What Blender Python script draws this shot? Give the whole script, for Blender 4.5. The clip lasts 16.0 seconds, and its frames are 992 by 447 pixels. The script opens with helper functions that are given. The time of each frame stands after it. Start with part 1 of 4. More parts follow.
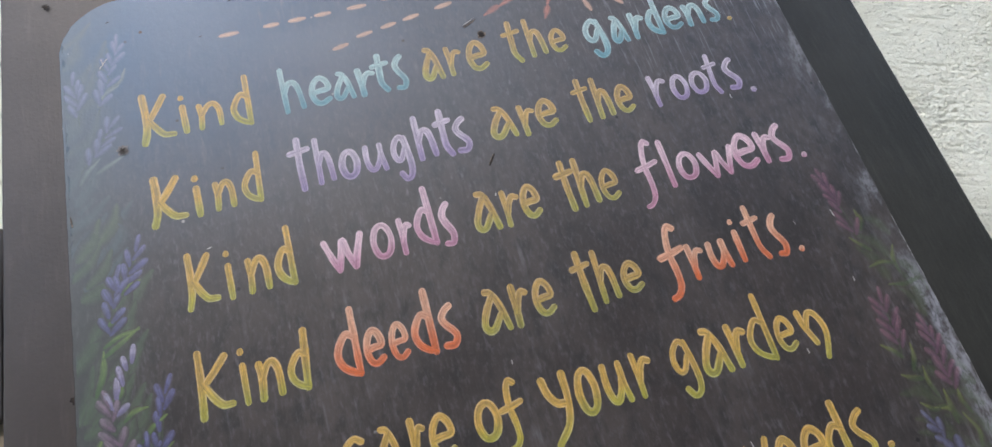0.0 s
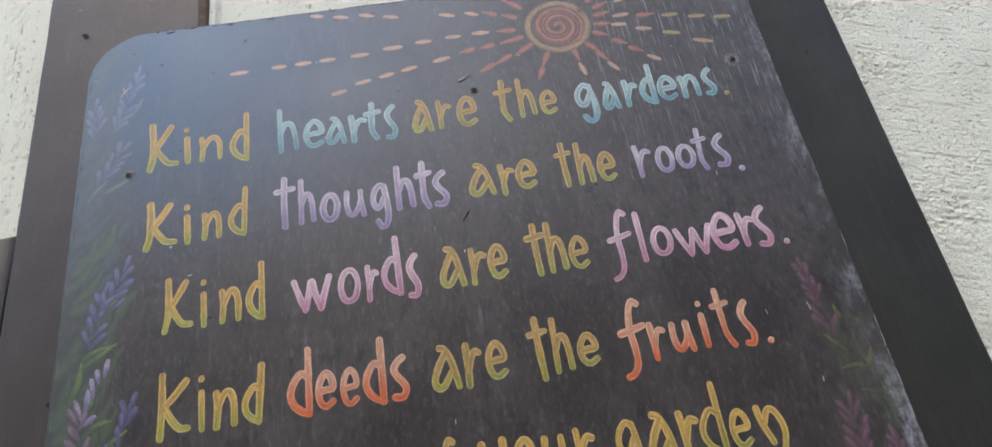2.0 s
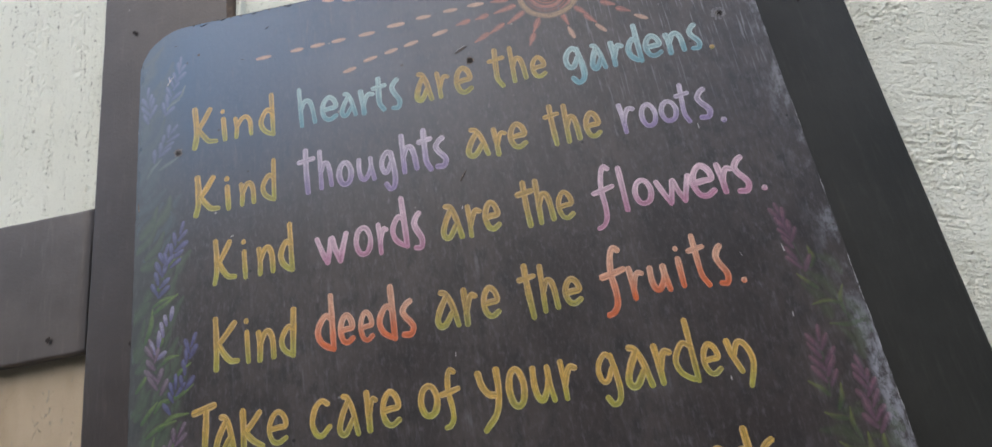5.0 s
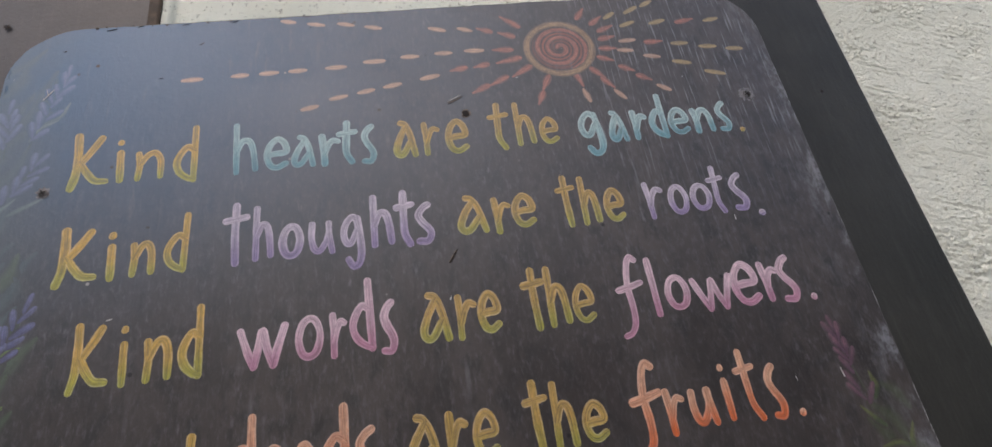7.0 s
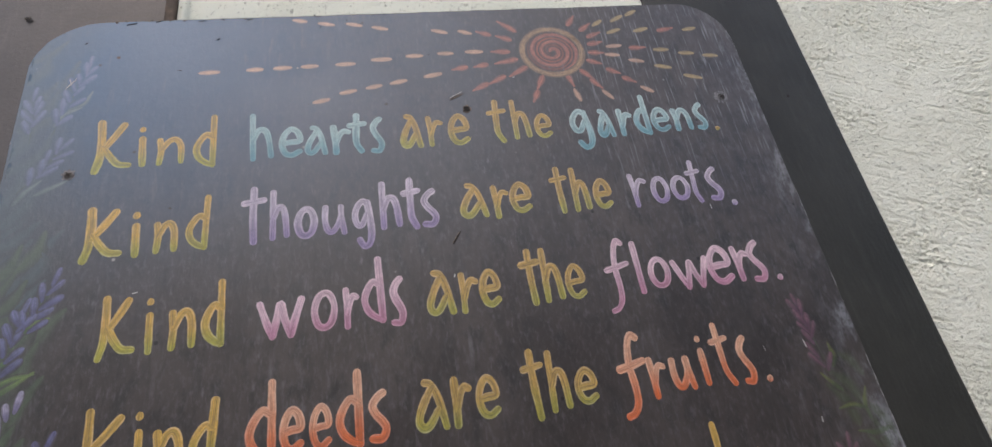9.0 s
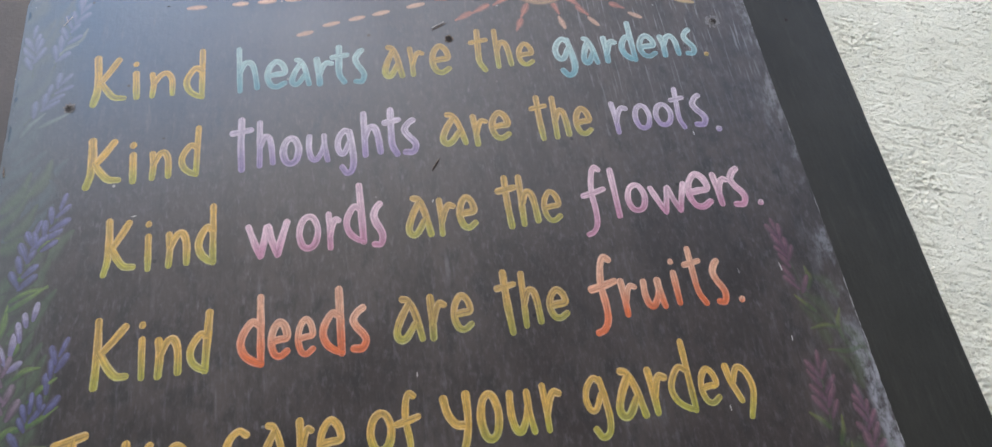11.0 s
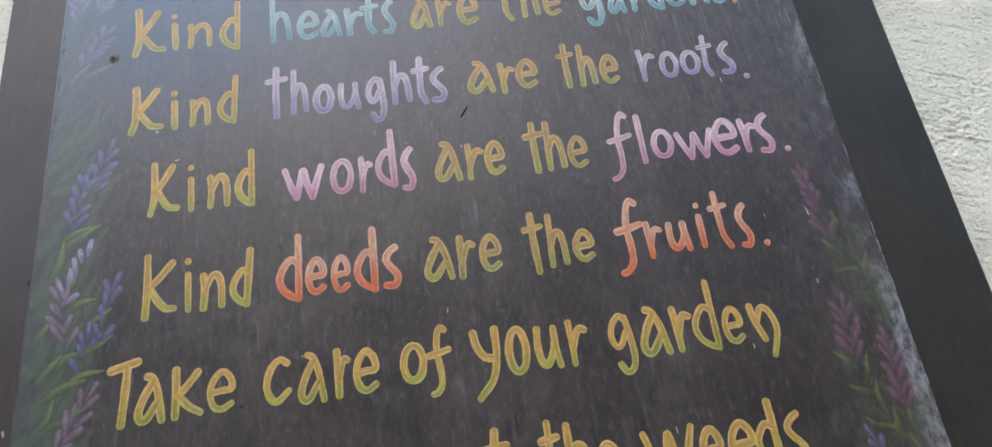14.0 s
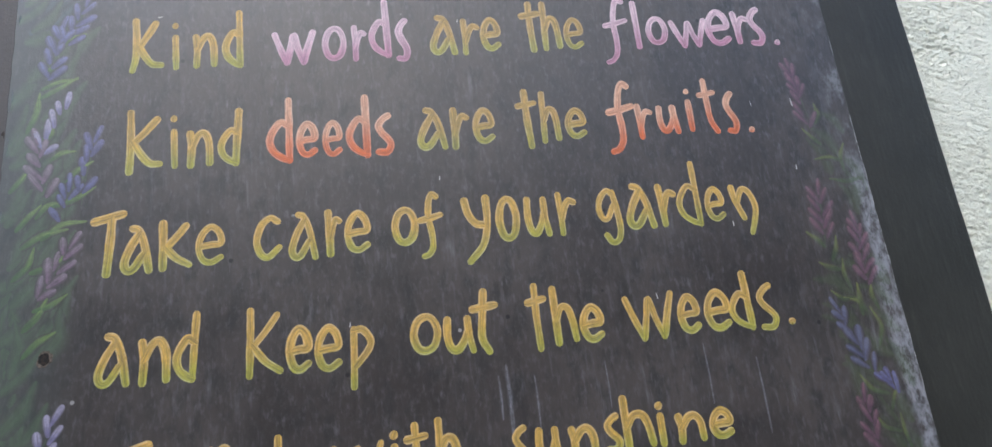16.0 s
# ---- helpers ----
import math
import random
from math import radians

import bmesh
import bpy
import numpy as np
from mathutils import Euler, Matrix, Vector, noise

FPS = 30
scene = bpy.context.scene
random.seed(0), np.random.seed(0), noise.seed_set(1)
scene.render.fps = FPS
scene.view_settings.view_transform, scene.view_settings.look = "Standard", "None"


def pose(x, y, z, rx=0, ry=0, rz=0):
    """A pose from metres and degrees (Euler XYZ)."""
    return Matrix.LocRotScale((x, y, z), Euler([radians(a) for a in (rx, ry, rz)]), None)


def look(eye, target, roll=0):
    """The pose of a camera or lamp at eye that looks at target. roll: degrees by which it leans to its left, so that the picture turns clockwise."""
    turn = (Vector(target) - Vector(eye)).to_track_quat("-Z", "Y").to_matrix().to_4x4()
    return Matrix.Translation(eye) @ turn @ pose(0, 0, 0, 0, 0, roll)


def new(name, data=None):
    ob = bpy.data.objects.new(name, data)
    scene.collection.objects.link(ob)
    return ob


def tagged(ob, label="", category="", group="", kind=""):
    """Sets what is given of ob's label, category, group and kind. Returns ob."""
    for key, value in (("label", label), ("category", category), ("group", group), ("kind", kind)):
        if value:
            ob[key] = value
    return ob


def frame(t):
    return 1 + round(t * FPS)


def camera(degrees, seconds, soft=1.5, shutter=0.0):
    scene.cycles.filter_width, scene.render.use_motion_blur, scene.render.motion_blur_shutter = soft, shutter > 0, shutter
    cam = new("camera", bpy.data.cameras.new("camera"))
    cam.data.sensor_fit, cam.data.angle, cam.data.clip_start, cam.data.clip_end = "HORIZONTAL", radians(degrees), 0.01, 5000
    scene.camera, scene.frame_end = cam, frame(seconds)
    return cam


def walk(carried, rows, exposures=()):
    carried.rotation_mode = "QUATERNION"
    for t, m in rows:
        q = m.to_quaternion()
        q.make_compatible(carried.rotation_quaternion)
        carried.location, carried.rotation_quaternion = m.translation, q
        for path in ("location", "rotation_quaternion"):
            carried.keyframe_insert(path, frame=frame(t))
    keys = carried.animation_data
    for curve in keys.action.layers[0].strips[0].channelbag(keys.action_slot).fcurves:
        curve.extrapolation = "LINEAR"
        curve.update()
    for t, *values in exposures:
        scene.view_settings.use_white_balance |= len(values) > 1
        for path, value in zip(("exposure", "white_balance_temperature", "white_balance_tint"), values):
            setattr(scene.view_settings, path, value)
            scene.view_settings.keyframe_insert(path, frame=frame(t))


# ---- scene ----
cam = camera(89.7, 16.0, soft=1.5)
# seconds, place in metres, turn in degrees
ROWS = [
    (0.0, -0.0507, -0.3816, 1.5015, 106.53, 16.07, -2.61),
    (0.5, -0.0424, -0.391, 1.5031, 109.74, 11.25, -4.2),
    (1.0, -0.0306, -0.3864, 1.5205, 110.47, 10.48, -3.97),
    (1.5, -0.0099, -0.3842, 1.5329, 110.4, 9.89, -2.44),
    (2.0, 0.0133, -0.4002, 1.5194, 108.88, 9.12, 0.08),
    (2.5, 0.0385, -0.4177, 1.505, 107.78, 8.01, 2.36),
    (3.0, 0.0608, -0.4331, 1.4952, 107.15, 7.42, 3.38),
    (3.2, 0.0703, -0.435, 1.4862, 107.35, 7.04, 4.28),
    (5.3, 0.0541, -0.439, 1.4916, 105.77, 9.66, 5.97),
    (5.5, 0.0421, -0.433, 1.509, 105.69, 9.96, 5.46),
    (6.0, 0.0124, -0.3995, 1.5334, 108.59, 9.81, 2.16),
    (6.5, 0.0025, -0.3621, 1.5478, 110.44, 8.92, -1.4),
    (7.0, -0.0003, -0.3468, 1.5503, 111.64, 8.59, -4.07),
    (7.5, -0.0079, -0.3499, 1.5416, 112.33, 8.8, -5.31),
    (8.0, -0.0263, -0.3526, 1.5301, 112.32, 8.99, -6.18),
    (8.2, -0.0334, -0.3561, 1.5284, 112.31, 9.03, -6.49),
    (10.3, 0.009, -0.3789, 1.5083, 109.69, 8.66, -6.02),
    (10.5, 0.0111, -0.3767, 1.5038, 108.97, 8.58, -5.28),
    (11.0, 0.0127, -0.373, 1.4906, 107.82, 8.3, -3.35),
    (11.5, 0.0194, -0.3749, 1.4826, 107.01, 8.58, -2.32),
    (12.0, 0.0227, -0.377, 1.4771, 106.74, 8.68, -1.94),
    (12.5, 0.0204, -0.3823, 1.4705, 106.74, 8.72, -1.32),
    (13.0, 0.0143, -0.3859, 1.4596, 106.51, 8.45, -0.88),
    (13.5, 0.0132, -0.3848, 1.4538, 106.15, 8.16, -0.88),
    (14.0, 0.0011, -0.3722, 1.4598, 106.12, 7.58, -1.38),
    (14.5, -0.0045, -0.361, 1.4533, 105.9, 7.22, -2.54),
    (15.0, -0.0144, -0.3563, 1.4426, 105.59, 7.01, -3.47),
    (15.5, -0.014, -0.3609, 1.4198, 104.05, 6.67, -4.37),
    (16.0, -0.0197, -0.3576, 1.3915, 101.89, 6.24, -4.72),
]
walk(cam, [(t, pose(x, y, z, rx, ry, rz)) for t, x, y, z, rx, ry, rz in ROWS], ((0, 1.02, 6500, 10), (0.5, 0.80, 6500, 10), (1, 0.68, 6550, 11), (2, 0.84, 6550, 11), (3, 0.86, 6500, 10), (5.5, 0.68, 6650, 11), (6, 0.67, 6750, 13), (6.5, 0.63, 6800, 14), (7, 0.54, 6850, 14), (7.5, 0.57, 6850, 14), (8, 0.6, 6850, 14), (10.5, 0.95, 6600, 11), (11, 1.02, 6550, 10.5), (11.5, 1.02, 6550, 10.5), (12.5, 1.0, 6550, 10.5), (14, 0.96, 6450, 10), (15, 0.92, 6450, 10), (15.5, 0.97, 6450, 10), (16, 1.13, 6200, 8)))

# ---- light: bright overcast day, the clearer sky to the upper left ----
SUN_UP, SUN_SIDE = 46.0, -17.0
world = bpy.data.worlds.new("sky")
scene.world = world
world.use_nodes = True
wt = world.node_tree
sky = wt.nodes.new("ShaderNodeTexSky")
sky.sky_type, sky.sun_disc = "NISHITA", False
sky.sun_elevation, sky.sun_rotation = radians(SUN_UP), radians(180 - SUN_SIDE)
sky.air_density, sky.dust_density, sky.ozone_density = 1.0, 1.7, 1.0
wt.links.new(sky.outputs[0], wt.nodes["Background"].inputs[0])
wt.nodes["Background"].inputs[1].default_value = 0.15
sun = new("sun", bpy.data.lights.new("sun", "SUN"))
sun.data.energy, sun.data.angle, sun.data.color = 0.72, radians(74), (1.0, 0.97, 0.91)
sun.matrix_world = look((0, 0, 0), (-math.sin(radians(SUN_SIDE)) * math.cos(radians(SUN_UP)), math.cos(radians(SUN_SIDE)) * math.cos(radians(SUN_UP)), -math.sin(radians(SUN_UP))))


# ---- materials ----
def material(name, rough=0.6, spec=0.5):
    m = bpy.data.materials.new(name)
    m.use_nodes = True
    bsdf = m.node_tree.nodes["Principled BSDF"]
    bsdf.inputs["Roughness"].default_value = rough
    bsdf.inputs["Specular IOR Level"].default_value = spec
    return m, m.node_tree, bsdf


def node(tree, kind, **values):
    n = tree.nodes.new(kind)
    for key, value in values.items():
        n.inputs[key.replace("_", " ")].default_value = value
    return n


def coords(tree, scale=(1, 1, 1), source="Object"):
    tc = tree.nodes.new("ShaderNodeTexCoord")
    mp = node(tree, "ShaderNodeMapping", Scale=scale)
    tree.links.new(tc.outputs[source], mp.inputs["Vector"])
    return mp.outputs[0]


def grain(tree, vector, scale, detail=4.0, rough=0.6):
    n = node(tree, "ShaderNodeTexNoise", Scale=scale, Detail=detail, Roughness=rough)
    tree.links.new(vector, n.inputs["Vector"])
    return n.outputs[0]


def ramp(tree, value, low, high, a=0.0, b=1.0):
    n = node(tree, "ShaderNodeMapRange", From_Min=low, From_Max=high, To_Min=a, To_Max=b)
    n.interpolation_type = "SMOOTHSTEP"
    tree.links.new(value, n.inputs["Value"])
    return n.outputs[0]


def calc(tree, how, a, b):
    n = tree.nodes.new("ShaderNodeMath")
    n.operation = how
    for k, v in enumerate((a, b)):
        if isinstance(v, (int, float)):
            n.inputs[k].default_value = v
        else:
            tree.links.new(v, n.inputs[k])
    return n.outputs[0]


def blend(tree, fac, a, b, how="MIX"):
    n = tree.nodes.new("ShaderNodeMix")
    n.data_type, n.blend_type = "RGBA", how
    if isinstance(fac, (int, float)):
        n.inputs[0].default_value = fac
    else:
        tree.links.new(fac, n.inputs[0])
    for k, v in ((6, a), (7, b)):
        if isinstance(v, tuple):
            n.inputs[k].default_value = (*v, 1)
        else:
            tree.links.new(v, n.inputs[k])
    return n.outputs[2]


def relief(tree, bsdf, height, depth):
    n = node(tree, "ShaderNodeBump", Strength=1.0, Distance=depth)
    tree.links.new(height, n.inputs["Height"])
    tree.links.new(n.outputs[0], bsdf.inputs["Normal"])


def split(tree, vector):
    n = tree.nodes.new("ShaderNodeSeparateXYZ")
    tree.links.new(vector, n.inputs[0])
    return n.outputs


def board_ground(t):
    """Colour, bloom and relief of the black-brown blackboard paint: vertical wear streaks, a blue glaze in the upper
    left corner with the sky's sheen put into its colour, fine rain scratches at the upper right, mildew bloom towards
    the right-hand edge.
    """
    o = coords(t)
    x, _, z = split(t, o)
    fine = grain(t, coords(t, (1, 1, 0.55)), 260, 5, 0.7)
    streak = grain(t, coords(t, (1, 1, 0.16)), 150, 4, 0.65)
    cloud = grain(t, o, 9, 4, 0.6)
    c = blend(t, ramp(t, cloud, 0.35, 0.7), (0.042, 0.034, 0.031), (0.067, 0.055, 0.049))
    c = blend(t, ramp(t, grain(t, coords(t, (1, 1, 0.6)), 70, 4, 0.6), 0.45, 0.7), c, (0.028, 0.025, 0.024))
    c = blend(t, ramp(t, fine, 0.47, 0.75), c, (0.086, 0.078, 0.076))
    c = blend(t, calc(t, "MULTIPLY", ramp(t, grain(t, coords(t, (1, 1, 0.45)), 24, 5, 0.65), 0.48, 0.66), 0.55), c, (0.027, 0.023, 0.021))
    worn = ramp(t, grain(t, coords(t, (1, 1, 0.7)), 34, 4, 0.6), 0.36, 0.66, 0.25, 1.0)
    soot = ramp(t, grain(t, coords(t, (1, 1, 0.30)), 230, 4, 0.6), 0.50, 0.70)
    c = blend(t, calc(t, "MULTIPLY", calc(t, "MULTIPLY", soot, worn), 0.7), c, (0.022, 0.018, 0.016))
    scuff = ramp(t, grain(t, coords(t, (1.03, 1, 0.34)), 240, 4, 0.6), 0.54, 0.74)
    c = blend(t, calc(t, "MULTIPLY", calc(t, "MULTIPLY", scuff, worn), 0.62), c, (0.150, 0.142, 0.148))
    # blue glaze and the sky's bluish reflection, both painted as one tint
    glaze_sheen = calc(t, "MULTIPLY", ramp(t, calc(t, "ADD", x, calc(t, "MULTIPLY", cloud, 0.14)), -0.20, 0.26, 1.0, 0.0), ramp(t, calc(t, "ADD", z, calc(t, "MULTIPLY", cloud, 0.10)), 0.60, 0.90))
    c = blend(t, calc(t, "MULTIPLY", glaze_sheen, 0.92), c, (0.022, 0.104, 0.212))
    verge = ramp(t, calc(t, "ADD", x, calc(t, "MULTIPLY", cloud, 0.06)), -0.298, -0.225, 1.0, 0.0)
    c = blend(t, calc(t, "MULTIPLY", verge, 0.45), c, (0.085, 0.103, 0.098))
    low = ramp(t, z, 0.05, 0.75, 1.0, 0.35)
    pale = calc(t, "MULTIPLY", calc(t, "MULTIPLY", ramp(t, streak, 0.54, 0.76), ramp(t, cloud, 0.38, 0.62)), low)
    c = blend(t, calc(t, "MULTIPLY", pale, 0.6), c, (0.21, 0.21, 0.22))
    rain = ramp(t, grain(t, coords(t, (1, 1, 0.06)), 480, 2, 0.5), 0.56, 0.70)
    rain = calc(t, "MULTIPLY", rain, calc(t, "MULTIPLY", ramp(t, calc(t, "ADD", x, calc(t, "MULTIPLY", cloud, 0.1)), 0.14, 0.24), ramp(t, z, 0.60, 0.74)))
    c = blend(t, calc(t, "MULTIPLY", rain, 0.6), c, (0.24, 0.24, 0.25))
    edge = calc(t, "MULTIPLY", ramp(t, x, 0.290, 0.320), 0.75)
    flaked = calc(t, "MULTIPLY", ramp(t, calc(t, "ADD", x, calc(t, "MULTIPLY", cloud, 0.022)), 0.314, 0.322), ramp(t, z, 0.425, 0.455, 1.0, 0.0))
    patch = ramp(t, grain(t, coords(t, (1, 1, 0.5)), 42, 5, 0.65), 0.47, 0.60)
    speck = ramp(t, grain(t, coords(t, (1, 1, 0.5)), 170, 5, 0.75), 0.36, 0.62)
    bloom = calc(t, "MULTIPLY", calc(t, "MAXIMUM", calc(t, "MULTIPLY", edge, patch), flaked), speck)
    c = blend(t, calc(t, "MULTIPLY", bloom, 0.75), c, (0.30, 0.305, 0.33))
    return c, bloom, cloud, calc(t, "ADD", fine, calc(t, "MULTIPLY", streak, 0.6))


def board_paint():
    m, t, s = material("black_board_paint", 0.4, 0.57)
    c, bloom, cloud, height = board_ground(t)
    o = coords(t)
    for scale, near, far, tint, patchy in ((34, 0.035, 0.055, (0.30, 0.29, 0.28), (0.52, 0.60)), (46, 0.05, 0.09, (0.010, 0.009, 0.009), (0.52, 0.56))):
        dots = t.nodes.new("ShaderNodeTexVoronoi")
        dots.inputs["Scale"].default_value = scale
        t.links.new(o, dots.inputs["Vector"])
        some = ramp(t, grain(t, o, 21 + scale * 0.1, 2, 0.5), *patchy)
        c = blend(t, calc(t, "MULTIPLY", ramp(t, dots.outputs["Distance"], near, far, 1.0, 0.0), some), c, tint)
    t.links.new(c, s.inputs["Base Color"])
    t.links.new(calc(t, "ADD", ramp(t, cloud, 0.3, 0.7, 0.36, 0.46), calc(t, "MULTIPLY", bloom, 0.3)), s.inputs["Roughness"])
    relief(t, s, height, 0.00030)
    return m


def worn_edge():
    m, t, s = material("worn_plywood_edge", 0.75)
    n = grain(t, coords(t), 130, 4, 0.7)
    c = blend(t, calc(t, "MULTIPLY", ramp(t, n, 0.40, 0.60), calc(t, "MULTIPLY", ramp(t, split(t, coords(t))[0], 0.20, 0.30), ramp(t, grain(t, coords(t), 13, 3, 0.6), 0.46, 0.56))), (0.045, 0.039, 0.036), (0.40, 0.39, 0.39))
    t.links.new(c, s.inputs["Base Color"])
    return m


def timber_paint(name, dark, light, rough, gloss=0.42):
    m, t, s = material(name, rough, gloss)
    o = coords(t)
    lines = grain(t, coords(t, (1, 1, 0.14)), 190, 5, 0.65)
    cloud = grain(t, o, 11, 4, 0.6)
    c = blend(t, ramp(t, cloud, 0.3, 0.72), dark, light)
    c = blend(t, calc(t, "MULTIPLY", ramp(t, lines, 0.52, 0.75), 0.2), c, tuple(min(1, v * 2.1) for v in light))
    chip = calc(t, "MULTIPLY", ramp(t, grain(t, coords(t, (1, 1, 0.5)), 85, 3, 0.6), 0.735, 0.76), ramp(t, cloud, 0.5, 0.6))
    c = blend(t, chip, c, (0.42, 0.40, 0.37))
    t.links.new(c, s.inputs["Base Color"])
    relief(t, s, calc(t, "ADD", lines, calc(t, "MULTIPLY", grain(t, o, 320, 4, 0.6), 0.7)), 0.0004)
    return m


def plaster_paint(name, stretch, sparse, dirt_shade, rough, size, banded=False, pale=((0.75, 0.755, 0.635), (0.83, 0.835, 0.715))):
    """Lime-washed rough plaster, cream white, with pits whose dirt and shadow are put into the colour."""
    m, t, s = material(name, 0.92, 0.2)
    o = coords(t)
    cloud = grain(t, coords(t, stretch), 7, 4, 0.6)
    pits = grain(t, coords(t, stretch), 320, 4, 0.6)
    grit = grain(t, coords(t, tuple(0.5 + 0.5 * v for v in stretch)), size, 6, 0.68)
    hole = ramp(t, pits, sparse, sparse + 0.07)
    if banded:
        hole = calc(t, "MULTIPLY", hole, ramp(t, grain(t, coords(t, (1, 1, 0.035)), 120, 3, 0.6), 0.46, 0.62, 0.1, 1.0))
    c = blend(t, ramp(t, cloud, 0.3, 0.7), *pale)
    # pits tinted dark, for dirt and for the small shadows in them
    c = blend(t, calc(t, "MULTIPLY", hole, dirt_shade), c, (0.36, 0.34, 0.28))
    c = blend(t, calc(t, "MULTIPLY", ramp(t, grit, 0.55, 0.75), 0.15), c, (0.54, 0.52, 0.44))
    t.links.new(c, s.inputs["Base Color"])
    relief(t, s, calc(t, "SUBTRACT", grit, calc(t, "MULTIPLY", hole, 0.7)), rough)
    return m


def brush_paint(name, top, low, cover=0.86, ridge=0.82, at=(0.05, 0.75), feather=0.86, strength=1.0, bristle=0.0005, ground=None, centre=0.0, streaks=0.5):
    """Acrylic put on with a flat brush: shades from one hue to another up the letter, bristle streaks, pale ridges along the stroke's rims."""
    m, t, s = material(name, 0.41, 0.57)
    uv = t.nodes.new("ShaderNodeUVMap")
    uv.uv_map = "stroke"
    along, across, _ = split(t, uv.outputs[0])
    tn = t.nodes.new("ShaderNodeUVMap")
    tn.uv_map = "tone"
    up, chance, _ = split(t, tn.outputs[0])
    wobble = grain(t, coords(t), 60, 3, 0.6)
    mixed = calc(t, "ADD", up, calc(t, "MULTIPLY", calc(t, "SUBTRACT", wobble, 0.5), 0.35))
    c = blend(t, ramp(t, mixed, *at), low, top)
    join = t.nodes.new("ShaderNodeCombineXYZ")
    t.links.new(calc(t, "MULTIPLY", along, 45.0), join.inputs[0])
    t.links.new(calc(t, "MULTIPLY", across, 3.2), join.inputs[1])
    t.links.new(calc(t, "MULTIPLY", chance, 37.0), join.inputs[2])
    hair = grain(t, join.outputs[0], 1.6, 4, 0.65)
    rich = c
    c = blend(t, ramp(t, hair, 0.40, 0.62, 0.0, streaks), c, tuple(v * 0.45 + 0.01 for v in low))
    side = calc(t, "ABSOLUTE", across, 0.0)
    rim = calc(t, "MULTIPLY", ramp(t, side, 0.52, 0.80), ramp(t, grain(t, coords(t), 150, 3, 0.6), 0.34, 0.58))
    c = blend(t, calc(t, "MULTIPLY", rim, ridge), c, blend(t, 0.26, rich, (0.85, 0.80, 0.74)))
    thin = ramp(t, calc(t, "ADD", calc(t, "MULTIPLY", hair, 0.5), calc(t, "MULTIPLY", grain(t, coords(t), 310, 3, 0.7), 0.5)), 0.36, 0.62, 1.0, 2 * cover - 1)
    soft = ramp(t, side, feather, 1.0, 1.0, 0.35 if feather > 0.8 else 0.0)
    bare = calc(t, "MULTIPLY", ramp(t, side, 0.25, 0.62, 1.0, 0.0), ramp(t, grain(t, join.outputs[0], 0.5, 3, 0.6), 0.38, 0.62, 0.0, centre))
    full = calc(t, "MULTIPLY", calc(t, "MULTIPLY", thin, soft), calc(t, "MULTIPLY", calc(t, "SUBTRACT", 1.0, bare), strength))
    under, _, _, rough = board_ground(t) if ground is None else (ground, 0, 0, hair)
    t.links.new(blend(t, full, under, c), s.inputs["Base Color"])
    if bristle > 0.0001:
        relief(t, s, hair, bristle)
    else:
        relief(t, s, rough, 0.0003)
    return m


def plain(name, a, b, rough, scale, metal=0.0, depth=0.0004):
    m, t, s = material(name, rough)
    n = grain(t, coords(t), scale, 5, 0.65)
    t.links.new(blend(t, ramp(t, n, 0.35, 0.68), a, b), s.inputs["Base Color"])
    s.inputs["Metallic"].default_value = metal
    relief(t, s, n, depth)
    return m


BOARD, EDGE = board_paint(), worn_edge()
POST_BROWN = timber_paint("dark_brown_timber_paint", (0.040, 0.031, 0.027), (0.058, 0.046, 0.040), 0.45)
BEAM_BROWN = timber_paint("grey_brown_timber_paint", (0.072, 0.060, 0.053), (0.112, 0.094, 0.083), 0.5)
POST_BLACK = timber_paint("black_green_timber_paint", (0.024, 0.0235, 0.019), (0.037, 0.036, 0.030), 0.55, 0.32)
PLASTER_RIGHT = plaster_paint("trowelled_plaster", (0.6, 1, 1), 0.61, 0.5, 0.0020, 520)
PLASTER_LEFT = plaster_paint("pitted_plaster", (1, 1, 0.6), 0.575, 0.85, 0.0012, 520, True)
# dirty tan, with the shade under the beam included in the colour
PLASTER_LOW = plaster_paint("stained_shaded_tan_plaster", (1, 1, 0.4), 0.60, 0.6, 0.0014, 420, True, ((0.40, 0.30, 0.19), (0.58, 0.48, 0.34)))
PLASTER_TOP = plaster_paint("speckled_plaster", (1, 1, 1), 0.61, 0.75, 0.0014, 420)
INKS = {
    "gold": brush_paint("gold_green_paint", (0.71, 0.42, 0.085), (0.46, 0.43, 0.050), 0.84, 0.8, (0.02, 0.58), centre=0.42),
    "ochre": brush_paint("thin_ochre_paint", (0.62, 0.375, 0.095), (0.42, 0.395, 0.055), 0.82, 0.75, (0.02, 0.58), strength=0.94, centre=0.45),
    "teal": brush_paint("turquoise_paint", (0.46, 0.63, 0.61), (0.15, 0.37, 0.42), 0.84, 0.8, centre=0.35),
    "violet": brush_paint("violet_paint", (0.63, 0.54, 0.63), (0.32, 0.235, 0.43), 0.84, 0.8, centre=0.35),
    "pink": brush_paint("rose_pink_paint", (0.76, 0.54, 0.60), (0.55, 0.24, 0.35), 0.86, 0.8, centre=0.3),
    "coral": brush_paint("coral_orange_paint", (0.76, 0.43, 0.27), (0.74, 0.145, 0.024), 0.86, 0.7, (0.0, 0.8), centre=0.25),
}
SUN_RED = brush_paint("faded_red_paint", (0.50, 0.19, 0.13), (0.43, 0.135, 0.095), 0.74, 0.35, (0.05, 0.75), 0.15, 0.9, 0.0001)
SUN_BROWN = brush_paint("golden_brown_paint", (0.47, 0.31, 0.17), (0.40, 0.22, 0.11), 0.74, 0.4, (0.05, 0.75), 0.3, 0.85, 0.0001)
